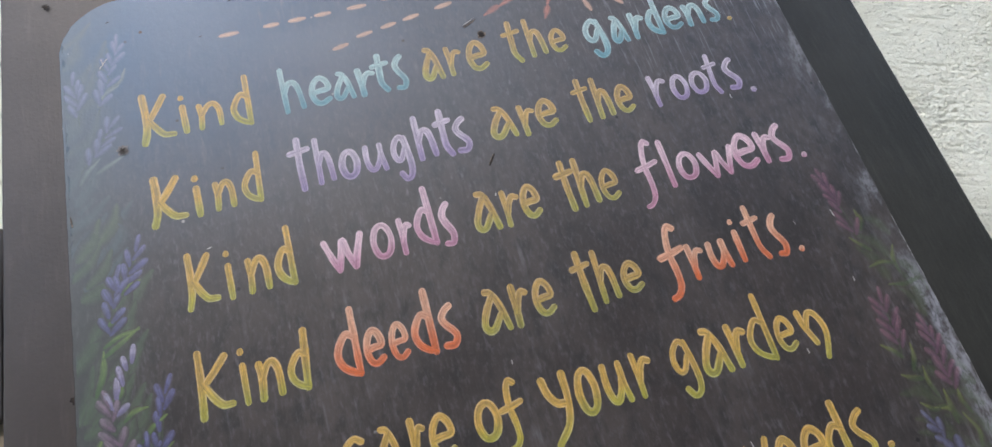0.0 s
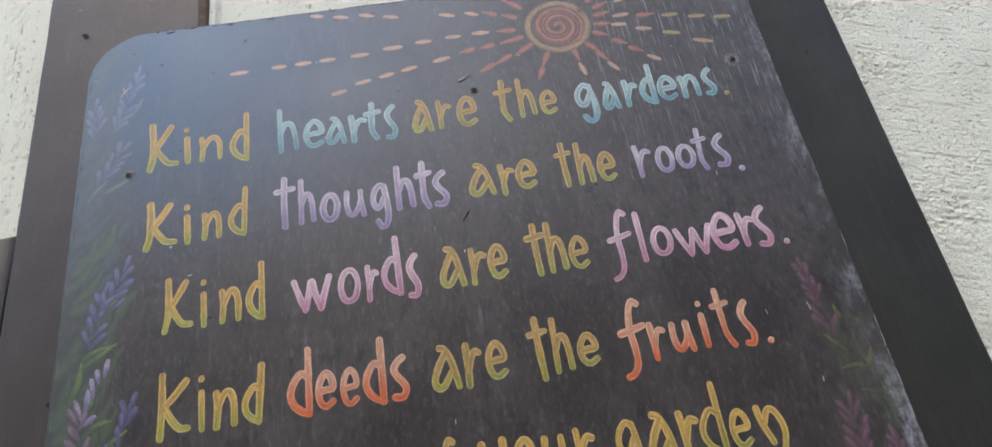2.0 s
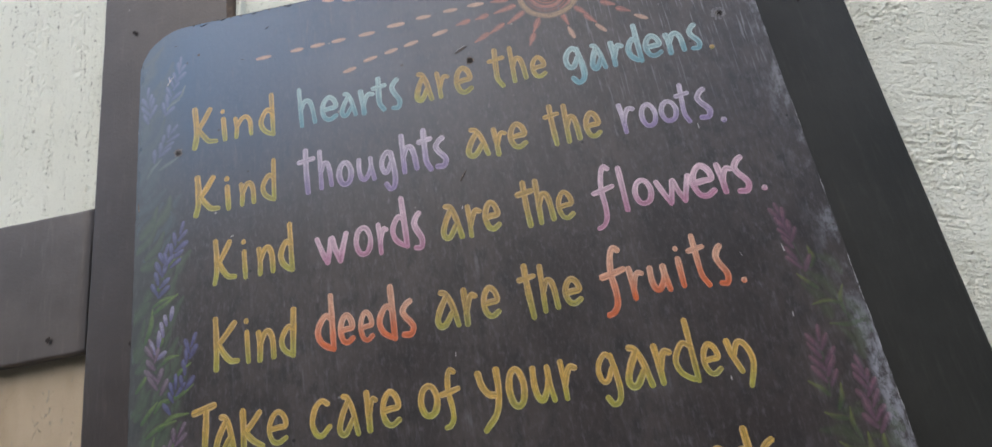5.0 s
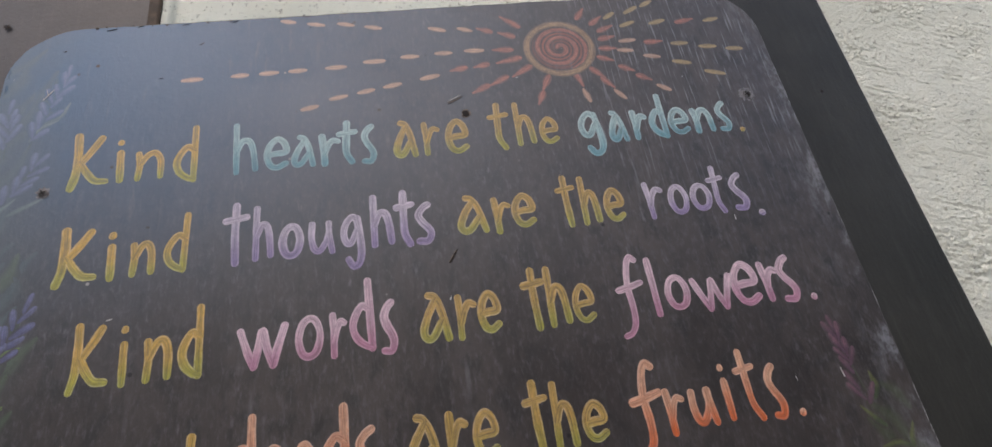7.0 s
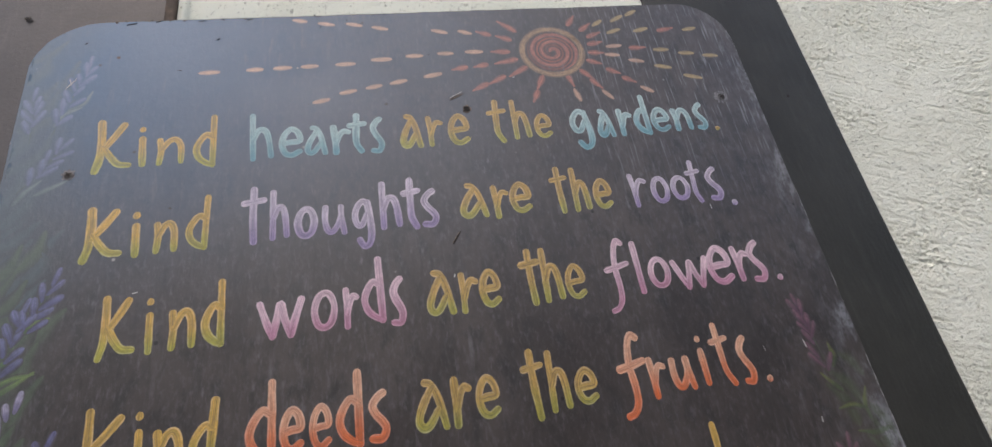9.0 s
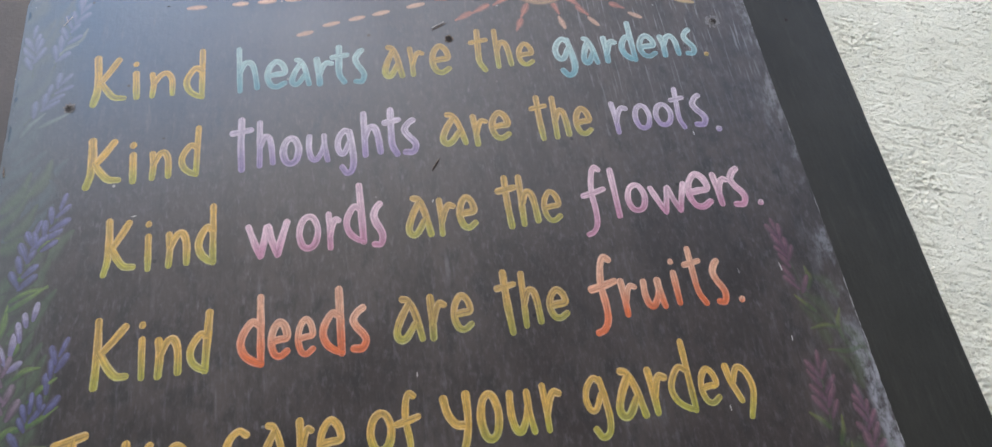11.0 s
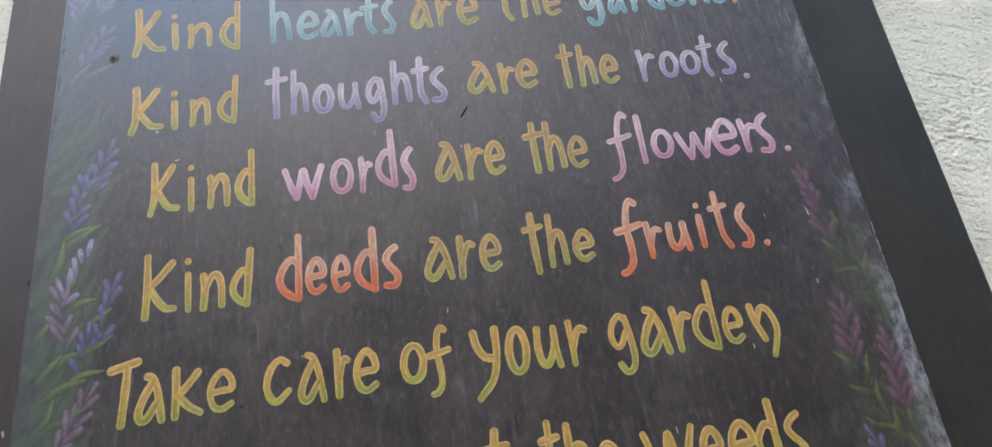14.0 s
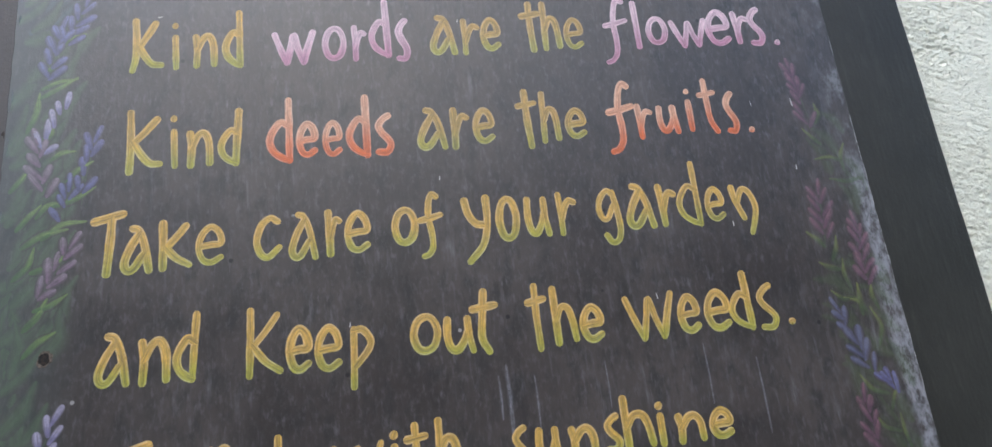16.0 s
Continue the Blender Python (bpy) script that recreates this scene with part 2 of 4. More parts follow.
SUN_ORANGE = brush_paint("faded_orange_paint", (0.60, 0.38, 0.27), (0.57, 0.33, 0.21), 0.84, 0.3, (0.05, 0.75), 0.3, 0.9, 0.0001)
SUN_YELLOW = brush_paint("faded_yellow_paint", (0.46, 0.34, 0.16), (0.44, 0.29, 0.11), 0.80, 0.3, (0.05, 0.75), 0.35, 0.9, 0.0001)
PETALS = {
    "blue": brush_paint("blue_violet_paint", (0.22, 0.22, 0.46), (0.12, 0.125, 0.31), 0.74, 0.25, (0.0, 0.9), 0.2, 0.6, 0.0001, streaks=0.3),
    "faint": brush_paint("faint_lavender_paint", (0.30, 0.32, 0.56), (0.18, 0.20, 0.40), 0.8, 0.3, (0.0, 0.9), 0.0, 0.34, 0.0001, streaks=0.2),
    "lilac": brush_paint("pale_lilac_paint", (0.46, 0.42, 0.56), (0.23, 0.20, 0.36), 0.78, 0.4, (0.0, 0.9), 0.35, 0.8, 0.0001, streaks=0.3),
    "mauve": brush_paint("mauve_paint", (0.40, 0.29, 0.37), (0.27, 0.16, 0.25), 0.70, 0.2, (0.0, 0.9), 0.15, 0.6, 0.0001, streaks=0.3),
    "rose": brush_paint("dusky_rose_paint", (0.36, 0.17, 0.23), (0.22, 0.09, 0.16), 0.78, 0.2, (0.0, 0.9), 0.0, 0.46, 0.0001, streaks=0.25),
}
LEAF = brush_paint("leaf_green_paint", (0.20, 0.30, 0.075), (0.075, 0.16, 0.045), 0.78, 0.3, (0.0, 0.9), 0.15, 0.72, 0.0001, streaks=0.3)
GREY_LEAF = brush_paint("grey_green_paint", (0.19, 0.25, 0.24), (0.11, 0.165, 0.16), 0.82, 0.2, (0.0, 0.9), 0.0, 0.62, 0.0001, streaks=0.2)
OLIVE = brush_paint("olive_green_paint", (0.19, 0.22, 0.055), (0.07, 0.12, 0.04), 0.78, 0.2, (0.0, 0.9), 0.05, 0.62, 0.0001, streaks=0.3)
THIN = brush_paint("thin_green_wash", (0.09, 0.13, 0.05), (0.05, 0.09, 0.04), 0.88, 0.0, (0.05, 0.75), 0.0, 0.36, 0.0, streaks=0.15)
FADED = brush_paint("faded_green_wash", (0.10, 0.150, 0.080), (0.060, 0.105, 0.060), 0.88, 0.0, (0.05, 0.75), 0.0, 0.55, 0.0, streaks=0.15)
MIST = brush_paint("blue_green_wash", (0.085, 0.13, 0.14), (0.06, 0.10, 0.12), 0.88, 0.0, (0.05, 0.75), 0.0, 0.5, 0.0, streaks=0.15)
SUN_WASH = brush_paint("brown_red_wash", (0.30, 0.105, 0.07), (0.24, 0.085, 0.06), 0.88, 0.0, (0.05, 0.75), 0.0, 1.0, 0.0, streaks=0.15)
BLOOM = brush_paint("pale_run", (0.30, 0.30, 0.33), (0.24, 0.24, 0.27), 0.6, 0.0, (0.05, 0.75), 0.0, 0.8, 0.0)
STEM_PAINT = brush_paint("stem_green_paint", (0.08, 0.13, 0.06), (0.06, 0.10, 0.05), 0.6, 0.0, (0.05, 0.75), 0.3, 0.7, 0.0)
STEEL = plain("dull_dark_steel", (0.06, 0.055, 0.05), (0.16, 0.15, 0.145), 0.5, 300, 0.8)
RUST = plain("rusty_hole", (0.008, 0.007, 0.006), (0.035, 0.022, 0.014), 0.9, 500)
CRACK = brush_paint("dirty_crack", (0.20, 0.19, 0.17), (0.16, 0.15, 0.13), 0.62, 0.0, (0.05, 0.75), 0.2, 0.8, 0.0, (0.68, 0.66, 0.56))
CHIP = plain("bare_pale_chip", (0.42, 0.41, 0.39), (0.60, 0.58, 0.55), 0.8, 600)
BARE = plain("bare_brown_wood", (0.05, 0.038, 0.03), (0.20, 0.155, 0.12), 0.8, 500)
CHALK = plain("chipped_pale_filler", (0.09, 0.085, 0.088), (0.24, 0.23, 0.235), 0.9, 500)
SOIL = plain("paving_grey", (0.16, 0.165, 0.16), (0.25, 0.255, 0.25), 0.9, 3.0, 0.0, 0.004)
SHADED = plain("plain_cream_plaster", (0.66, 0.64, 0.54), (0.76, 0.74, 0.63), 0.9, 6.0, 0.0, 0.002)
BACKDROP = plain("dark_green_backdrop", (0.075, 0.085, 0.065), (0.13, 0.14, 0.115), 0.9, 5.0, 0.0, 0.02)


# ---- mesh helpers ----
def solid(name, bm, mat, parent=None, label="", smooth=True):
    me = bpy.data.meshes.new(name)
    bm.to_mesh(me)
    bm.free()
    for one in mat if isinstance(mat, tuple) else (mat,):
        me.materials.append(one)
    for p in me.polygons:
        p.use_smooth = smooth
    ob = new(name, me)
    if parent is not None:
        ob.parent = parent
    if label:
        ob["label"] = label
    return ob


def part(name, bm, mat, parent, label="", smooth=True):
    return solid(name, bm, mat, parent, label, smooth)


def lattice(x, z, seed):
    """Smooth value noise between 0 and 1 on arrays of coordinates."""
    xi, zi = np.floor(x).astype(np.int64), np.floor(z).astype(np.int64)
    u, v = x - xi, z - zi
    u, v = u * u * (3 - 2 * u), v * v * (3 - 2 * v)

    def dice(a, b):
        h = (a * 374761393 + b * 668265263 + seed * 974634777) & 0xFFFFFFFF
        h = ((h ^ (h >> 13)) * 1274126177) & 0xFFFFFFFF
        return ((h ^ (h >> 16)) & 0xFFFF) / 65535.0

    return (dice(xi, zi) * (1 - u) + dice(xi + 1, zi) * u) * (1 - v) + (dice(xi, zi + 1) * (1 - u) + dice(xi + 1, zi + 1) * u) * v


def layers(x, z, seed, octaves=4):
    total, size, amount = 0.0, 1.0, 0.5
    for k in range(octaves):
        total = total + amount * lattice(x * size, z * size, seed + k)
        size, amount = size * 2.03, amount * 0.5
    return total


def steps(*runs):
    """Grid lines: runs of (from, to, pitch), each taking over where the last ended."""
    lines = []
    for a, b, pitch in runs:
        lines += list(np.linspace(a, b, max(1, round((b - a) / pitch)), endpoint=False))
    return np.array(lines + [runs[-1][1]])


def plaster_panel(name, xs, zs, y, rise, mat, label, fray=0.0):
    """A panel of hand-worked plaster: a slab 60 mm thick whose front is a relief."""
    gx, gz = np.meshgrid(xs, zs)
    gy = y - rise(gx, gz)
    if fray:
        # the left-hand edge is smeared unevenly over the timber
        gy = gy - 0.0048 * np.clip((xs[0] + 0.011 - gx) / 0.003, 0, 1) * (0.7 + 0.6 * layers(gx * 90, gz * 90, 51, 3))
        gx = gx + fray * (layers(gx * 0 + 3.3, gz * 110, 61, 4) - 0.5) * np.clip((xs[0] + 0.012 - gx) / 0.012, 0, 1)
    nx, nz = len(xs), len(zs)
    verts = np.stack([gx, gy, gz], -1).reshape(-1, 3)
    a = (np.arange(nz - 1)[:, None] * nx + np.arange(nx - 1)[None]).reshape(-1)
    faces = np.stack([a, a + 1, a + nx + 1, a + nx], -1).tolist()
    back = [(xs[0], y + 0.06, zs[0]), (xs[-1], y + 0.06, zs[0]), (xs[-1], y + 0.06, zs[-1]), (xs[0], y + 0.06, zs[-1])]
    n = len(verts)
    rim = (list(range(nx)), [nx * k + nx - 1 for k in range(nz)], [nx * (nz - 1) + k for k in range(nx)][::-1], [nx * k for k in range(nz)][::-1])
    faces += [[*side[::-1], n + k, n + (k + 1) % 4] for k, side in enumerate(rim)]
    faces.append([n, n + 3, n + 2, n + 1])
    me = bpy.data.meshes.new(name)
    me.from_pydata([*verts.tolist(), *back], [], faces)
    me.materials.append(mat)
    for p in me.polygons:
        p.use_smooth = True
    return tagged(new(name, me), label, "wall", kind="structure")


def timber(name, lo, hi, label, seed, ragged=0.0006, mat=None):
    """A sawn timber with softened, slightly wavering arrises."""
    bm = bmesh.new()
    bmesh.ops.create_cube(bm, size=1.0)
    size = [b - a for a, b in zip(lo, hi)]
    long = max(range(3), key=lambda k: size[k])
    for v in bm.verts:
        v.co = Vector([lo[k] + size[k] * (v.co[k] + 0.5) for k in range(3)])
    run = [e for e in bm.edges if abs((e.verts[0].co - e.verts[1].co)[long]) > 1e-6]
    bmesh.ops.bevel(bm, geom=run, offset=0.003, segments=3, affect="EDGES", profile=0.6)
    run = [e for e in bm.edges if abs((e.verts[0].co - e.verts[1].co)[long]) > size[long] * 0.9]
    bmesh.ops.subdivide_edges(bm, edges=run, cuts=220)
    for v in bm.verts:
        p = v.co[long] * 9 + seed
        w = Vector([noise.noise((p, k * 7.7 + seed, 0.3)) + 0.5 * noise.noise((p * 5, k * 3.1, seed)) for k in range(3)])
        w[long] = 0
        v.co += w * ragged
    return tagged(solid(name, bm, mat or POST_BROWN, None, ""), label, "timber", kind="structure")


# ---- the building's wall ----
FACE = 0.008          # front of the timbers, behind the sign's front
FACE_EAST = 0.013    # this post stands a little further back, leaving a gap behind the sign
INFILL = 0.027        # front of the plaster


def trowelled(x, z):
    # the trowel was drawn across and slightly downwards
    u, v = 0.94 * x - 0.34 * z, 0.34 * x + 0.94 * z
    drag = layers(u * 60, v * 300, 11, 3)
    scores = np.maximum(layers(u * 26 + 7, v * 330, 29, 2) - 0.49, 0)
    grit = layers(u * 370, v * 470, 17, 2)
    wave = layers(x * 22 + 3 * layers(x * 6, z * 6, 3, 2), z * 38, 19, 3)
    pits = np.clip((layers(u * 330, v * 420, 41, 2) - 0.47) / 0.08, 0, 1)
    crumbs = np.clip((layers(u * 410 + 9, v * 520, 47, 2) - 0.46) / 0.10, 0, 1)
    rough = np.clip(2.6 * layers(x * 14, z * 26, 71, 3) - 0.45, 0.40, 1.3)
    return rough * (0.0018 * (drag - 0.5) + 0.0014 * (grit - 0.5) - 0.0013 * pits + 0.0008 * crumbs) - 0.006 * scores + 0.0013 * (wave - 0.5)


def streaked(x, z):
    # drawn upright while wet: small torn pits gathered in upright bands
    band = np.clip((layers(x * 95, z * 4, 13, 3) - 0.40) / 0.12, 0, 1)
    torn = np.clip((layers(x * 330 + 4 * z, z * 230, 33, 2) - 0.44) / 0.06, 0, 1)
    few = np.clip((layers(x * 300, z * 250, 37, 2) - 0.57) / 0.05, 0, 1)
    return 0.0008 * (layers(x * 30, z * 24, 9, 3) - 0.5) + 0.0006 * (layers(x * 160, z * 9, 5, 2) - 0.4) - 0.0009 * torn * band - 0.0009 * few


def speckled(x, z):
    return 0.0009 * (layers(x * 60, z * 60, 7, 4) - 0.5) - 0.006 * np.maximum(layers(x * 230, z * 230, 21, 2) - 0.52, 0)


plaster_panel("wall_east", steps((0.38, 0.40, 0.004), (0.40, 0.62, 0.0009), (0.62, 0.66, 0.002), (0.66, 0.80, 0.003), (0.80, 3.0, 0.2)), steps((0.0, 1.24, 0.1), (1.24, 1.96, 0.0010), (1.96, 3.0, 0.1)), INFILL, trowelled, PLASTER_RIGHT, "cream white rough trowelled plaster beside the dark post")
EAST = bpy.data.objects["wall_east"]
plaster_panel("wall_middle", steps((-0.2185, -0.19, 0.0012), (-0.19, 0.245, 0.0022)), steps((0.0, 1.86, 0.2), (1.86, 2.04, 0.0024), (2.04, 3.0, 0.1)), INFILL - 0.013, speckled, PLASTER_TOP, "cream white speckled plaster above the painted sign", 0.008)
plaster_panel("wall_west", steps((-3.0, -0.8, 0.2), (-0.8, -0.52, 0.006), (-0.52, -0.34, 0.0011)), steps((1.69, 2.1, 0.0016), (2.1, 3.0, 0.1)), INFILL, streaked, PLASTER_LEFT, "cream white plaster with vertical streaks and pits above the beam")
plaster_panel("wall_southwest", steps((-3.0, -0.8, 0.2), (-0.8, -0.34, 0.0028)), steps((0.0, 1.3, 0.1), (1.3, 1.58, 0.0028)), INFILL, streaked, PLASTER_LOW, "weathered tan plaster, its colour darkened for the shade below the beam")
timber("timber_post", (-0.3755, FACE, 0.0), (-0.2175, 0.12, 3.0), "dark brown painted timber post behind the sign", 1.3)
timber("timber_post", (0.245, FACE_EAST, 0.0), (0.4095, 0.12, 3.0), "black-brown painted timber post beside rough plaster", 6.1, 0.0006, POST_BLACK)
timber("timber_beam", (-3.0, FACE + 0.0005, 1.567), (-0.3764, 0.12, 1.7125), "dark brown painted horizontal timber beam butting the post", 3.7, 0.0018, BEAM_BROWN)


RUSTY = plain("rust_brown_paint", (0.060, 0.040, 0.026), (0.115, 0.078, 0.048), 0.8, 90)
timber("trim", (-0.2268, FACE - 0.0016, 1.86), (-0.2165, 0.03, 3.0), "rust-brown stained margin of the post beside the plaster", 8.8, 0.0009, RUSTY)


def flat(name, corners, mat, label, category):
    bm = bmesh.new()
    bm.faces.new([bm.verts.new(c) for c in corners])
    return tagged(solid(name, bm, mat, None, "", False), label, category, kind="structure")


flat("ground", [(-400, -400, 0), (400, -400, 0), (400, 400, 0), (-400, 400, 0)], SOIL, "grey stone paving in front of the wall", "ground")


def slab(name, lo, hi, mat, label, category):
    bm = bmesh.new()
    bmesh.ops.create_cube(bm, size=1.0)
    for v in bm.verts:
        v.co = Vector([lo[k] + (hi[k] - lo[k]) * (v.co[k] + 0.5) for k in range(3)])
    return tagged(solid(name, bm, mat, None, "", False), label, category, kind="structure")


slab("wall_core", (-3.0, 0.125, 0.0), (3.0, 3.6, 3.0), SHADED, "plain plastered body of the building behind the timbers", "wall")
# out of view: added so that the board's lower part reflects something dark
slab("wall_unseen_opposite", (-9.0, -5.4, 0.0), (12.0, -5.0, 3.4), BACKDROP, "unseen dark green backdrop wall, added to darken the low reflections", "wall")

# ---- the painted sign ----
SIGN_BASE = 1.05
WIDE, TALL, THICK, ROUND = 0.6415, 0.853, 0.008, 0.052
sign = tagged(new("painted_sign"), "dark weathered wooden sign with hand-painted coloured verse and flowers", "sign")
sign.location = (0, 0, SIGN_BASE)


def make_board():
    bm = bmesh.new()
    ring = []
    for cx, cz, a in ((WIDE / 2, 0, -90), (WIDE / 2, TALL, 0), (-WIDE / 2, TALL, 90), (-WIDE / 2, 0, 180)):
        sx, sz = (-1 if cx > 0 else 1), (1 if cz == 0 else -1)
        for k in range(13):
            w = radians(a + 90 * k / 12)
            ring.append((cx + sx * ROUND + ROUND * math.cos(w), cz + sz * ROUND + ROUND * math.sin(w)))
    fine = []
    for k, p in enumerate(ring):
        q = ring[(k + 1) % len(ring)]
        n = max(1, int(math.dist(p, q) / 0.006))
        fine += [(p[0] + (q[0] - p[0]) * j / n, p[1] + (q[1] - p[1]) * j / n) for j in range(n)]
    fine = [(x - 0.0016 if x < 0 else x, z) for x, z in fine]
    loops = []
    for y, inset in ((THICK - 0.0005, 0.0), (0.0012, 0.0), (0.0004, 0.0003), (0.0, 0.0012)):
        row = []
        for x, z in fine:
            d = Vector((x, 0, z - TALL / 2)).normalized()
            chip = 0.0006 * noise.noise((x * 160, z * 160, 2.0)) + 0.0005 * noise.noise((x * 40, z * 40, 5.0))
            row.append(bm.verts.new((x - d.x * (inset - chip), y, z - d.z * (inset - chip))))
        loops.append(row)
    n = len(fine)
    for a, b in zip(loops, loops[1:]):
        for k in range(n):
            bm.faces.new((a[k], a[(k + 1) % n], b[(k + 1) % n], b[k])).material_index = 1
    bm.faces.new(loops[-1])
    bm.faces.new(loops[0][::-1])
    bmesh.ops.recalc_face_normals(bm, faces=bm.faces)
    return part("board", bm, (BOARD, EDGE), sign, "black-brown painted plywood board with rounded corners", False)


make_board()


# ---- brushwork ----
def curve_points(pts, per=7, closed=False):
    """Catmull-Rom through the control points."""
    p = [Vector(q) for q in pts]
    if len(p) == 2:
        return [p[0].lerp(p[1], k / per) for k in range(per + 1)]
    ext = [p[-2] if closed else 2 * p[0] - p[1], *p, p[1] if closed else 2 * p[-1] - p[-2]]
    out = []
    for a, b, c, d in zip(ext, ext[1:], ext[2:], ext[3:]):
        for k in range(per):
            t = k / per
            out.append(0.5 * ((2 * b) + (c - a) * t + (2 * a - 5 * b + 4 * c - d) * t * t + (3 * b - a - 3 * c + d) * t ** 3))
    return out + [p[-1]]


ACROSS = (-1.0, -0.8, -0.45, 0.0, 0.45, 0.8, 1.0)


def brush(bm, path, half, lift, tone, chance, taper=(0.0, 0.0), height=0.00007):
    """One brush stroke on the board: a low domed ribbon with round ends. path: (x, z); tone: gives the shade at a height."""
    stroke, shade = bm.loops.layers.uv.verify(), bm.loops.layers.uv.get("tone") or bm.loops.layers.uv.new("tone")
    path = [Vector((p[0], p[1])) for p in path]
    far = [0.0]
    for a, b in zip(path, path[1:]):
        far.append(far[-1] + (b - a).length)
    total = max(far[-1], 1e-6)
    stations = []
    for k, p in enumerate(path):
        way = (path[min(k + 1, len(path) - 1)] - path[max(k - 1, 0)])
        way = way.normalized() if way.length > 1e-9 else Vector((1, 0))
        stations.append((p, way, far[k], 1.0))
    first, last = stations[0], stations[-1]
    cap = [math.sin(a) for a in (0.25, 0.65, 1.1)]
    reach = [math.cos(a) for a in (0.25, 0.65, 1.1)]
    stations = [(first[0] - first[1] * half * r * 0.9, first[1], -half * r, s) for s, r in zip(cap, reach)] + stations + [(last[0] + last[1] * half * r * 0.9, last[1], total + half * r, s) for s, r in zip(cap[::-1], reach[::-1])]
    rows = []
    for p, way, d, s in stations:
        side = Vector((-way.y, way.x))
        f = min(max(d / total, 0), 1)
        w = half * s * (1 + 0.13 * noise.noise((d * 90, chance * 50, 1.0)) + 0.05 * noise.noise((d * 400, chance * 50, 4.0)))
        w *= 1 - taper[0] * (1 - f) ** 2 - taper[1] * f ** 2
        row = []
        for c in ACROSS:
            q = p + side * (c * w)
            q.x = min(max(q.x, -0.3195), 0.3185)
            rough = 1 + 0.35 * noise.noise((q.x * 700, q.y * 700, chance))
            row.append((bm.verts.new((q.x, -lift - height * (1 - c * c) * rough, q.y)), d, c, tone(q.y)))
        rows.append(row)
    for a, b in zip(rows, rows[1:]):
        for k in range(len(ACROSS) - 1):
            quad = (a[k], a[k + 1], b[k + 1], b[k])
            f = bm.faces.new([v[0] for v in quad])
            for loop, (_, d, c, up) in zip(f.loops, quad):
                loop[stroke].uv = (d, c)
                loop[shade].uv = (up, chance)


def canvas():
    bm = bmesh.new()
    bm.loops.layers.uv.new("stroke")
    bm.loops.layers.uv.new("tone")
    return bm


# A hand-drawn alphabet: strokes in hundredths of each letter's box ("I": t with a straight foot, "m": n with a tail, "X": a straight K)
GLYPHS = {
    "K": "22,100 21,62 14,25 0,0 / 92,93 60,68 24,42 / 27,47 48,26 70,11 100,8",
    "X": "14,100 12,50 4,0 / 97,86 55,64 16,46 / 20,48 45,26 70,12 98,10",
    "T": "0,90 50,95 100,100 / 62,93 58,50 50,0",
    "a": "30,100 52,94 76,62 97,0 / 54,86 22,56 0,22 10,4 36,6 72,36",
    "c": "95,90 62,100 22,82 0,42 18,9 52,0 100,22",
    "d": "92,100 90,50 88,0 / 88,57 52,63 14,48 0,32 16,16 54,5 86,1",
    "e": "8,46 50,49 97,53 88,84 52,100 14,78 0,42 18,9 54,0 95,12",
    "f": "88,96 68,100 50,88 42,62 52,34 50,14 30,3 6,0 / 0,58 50,61 100,65",
    "g": "82,92 52,100 14,86 0,66 14,48 42,47 76,70 / 82,96 95,60 100,26 84,5 50,0 24,14",
    "h": "8,100 8,50 8,0 / 10,43 38,64 72,63 90,42 100,4",
    "i": "50,70 50,35 50,0 / 46,97 54,98",
    "k": "8,100 10,50 10,0 / 88,90 52,64 15,42 / 18,44 55,20 100,3",
    "l": "50,100 50,50 50,0",
    "m": "8,98 16,70 42,32 / 22,66 52,92 84,84 100,48 66,0",
    "n": "8,98 16,55 12,0 / 17,56 46,92 74,97 94,66 98,3",
    "o": "52,100 18,86 0,48 16,10 50,0 84,14 100,54 82,90 52,100",
    "p": "8,100 14,50 18,0 / 8,98 56,98 100,78 86,60 26,36",
    "r": "6,100 18,52 24,0 / 22,36 44,66 70,82 100,78",
    "s": "88,100 48,92 10,74 34,54 80,36 100,20 70,2 4,3",
    "t": "46,100 46,55 50,22 84,0 / 0,72 50,74 100,76",
    "I": "46,100 50,50 62,0 / 0,74 50,76 100,78",
    "u": "6,100 2,52 14,14 40,6 70,34 86,66 / 86,98 88,50 100,0",
    "w": "0,98 14,50 30,2 / 31,4 42,56 50,94 60,48 74,2 / 75,5 86,50 100,100",
    "y": "2,98 14,76 42,60 78,56 / 92,100 90,62 68,26 8,0",
    ".": "46,50 54,52",
}
PEN = 0.0029


def letter(bm, key, x, z, w, h, slant, chance):
    for k, strokes in enumerate(GLYPHS[key].split("/")):
        ctrl = []
        for pair in strokes.split():
            u, v = (float(n) / 100 for n in pair.split(","))
            ctrl.append((x + PEN + (w - 2 * PEN) * u + slant * h * (v - 0.5), z + PEN + (h - 2 * PEN) * v))
        round_letter = key == "o"
        path = curve_points(ctrl, 7, round_letter)
        half = PEN * (1.12 if key in "KT" else 1.0) * (1 + 0.10 * math.sin(chance * 70 + k))
        brush(bm, path, half, 0.00004 + 0.000015 * k, lambda q: (q - z) / h, (chance + 0.317 * k) % 1.0, (0.05, 0.12))


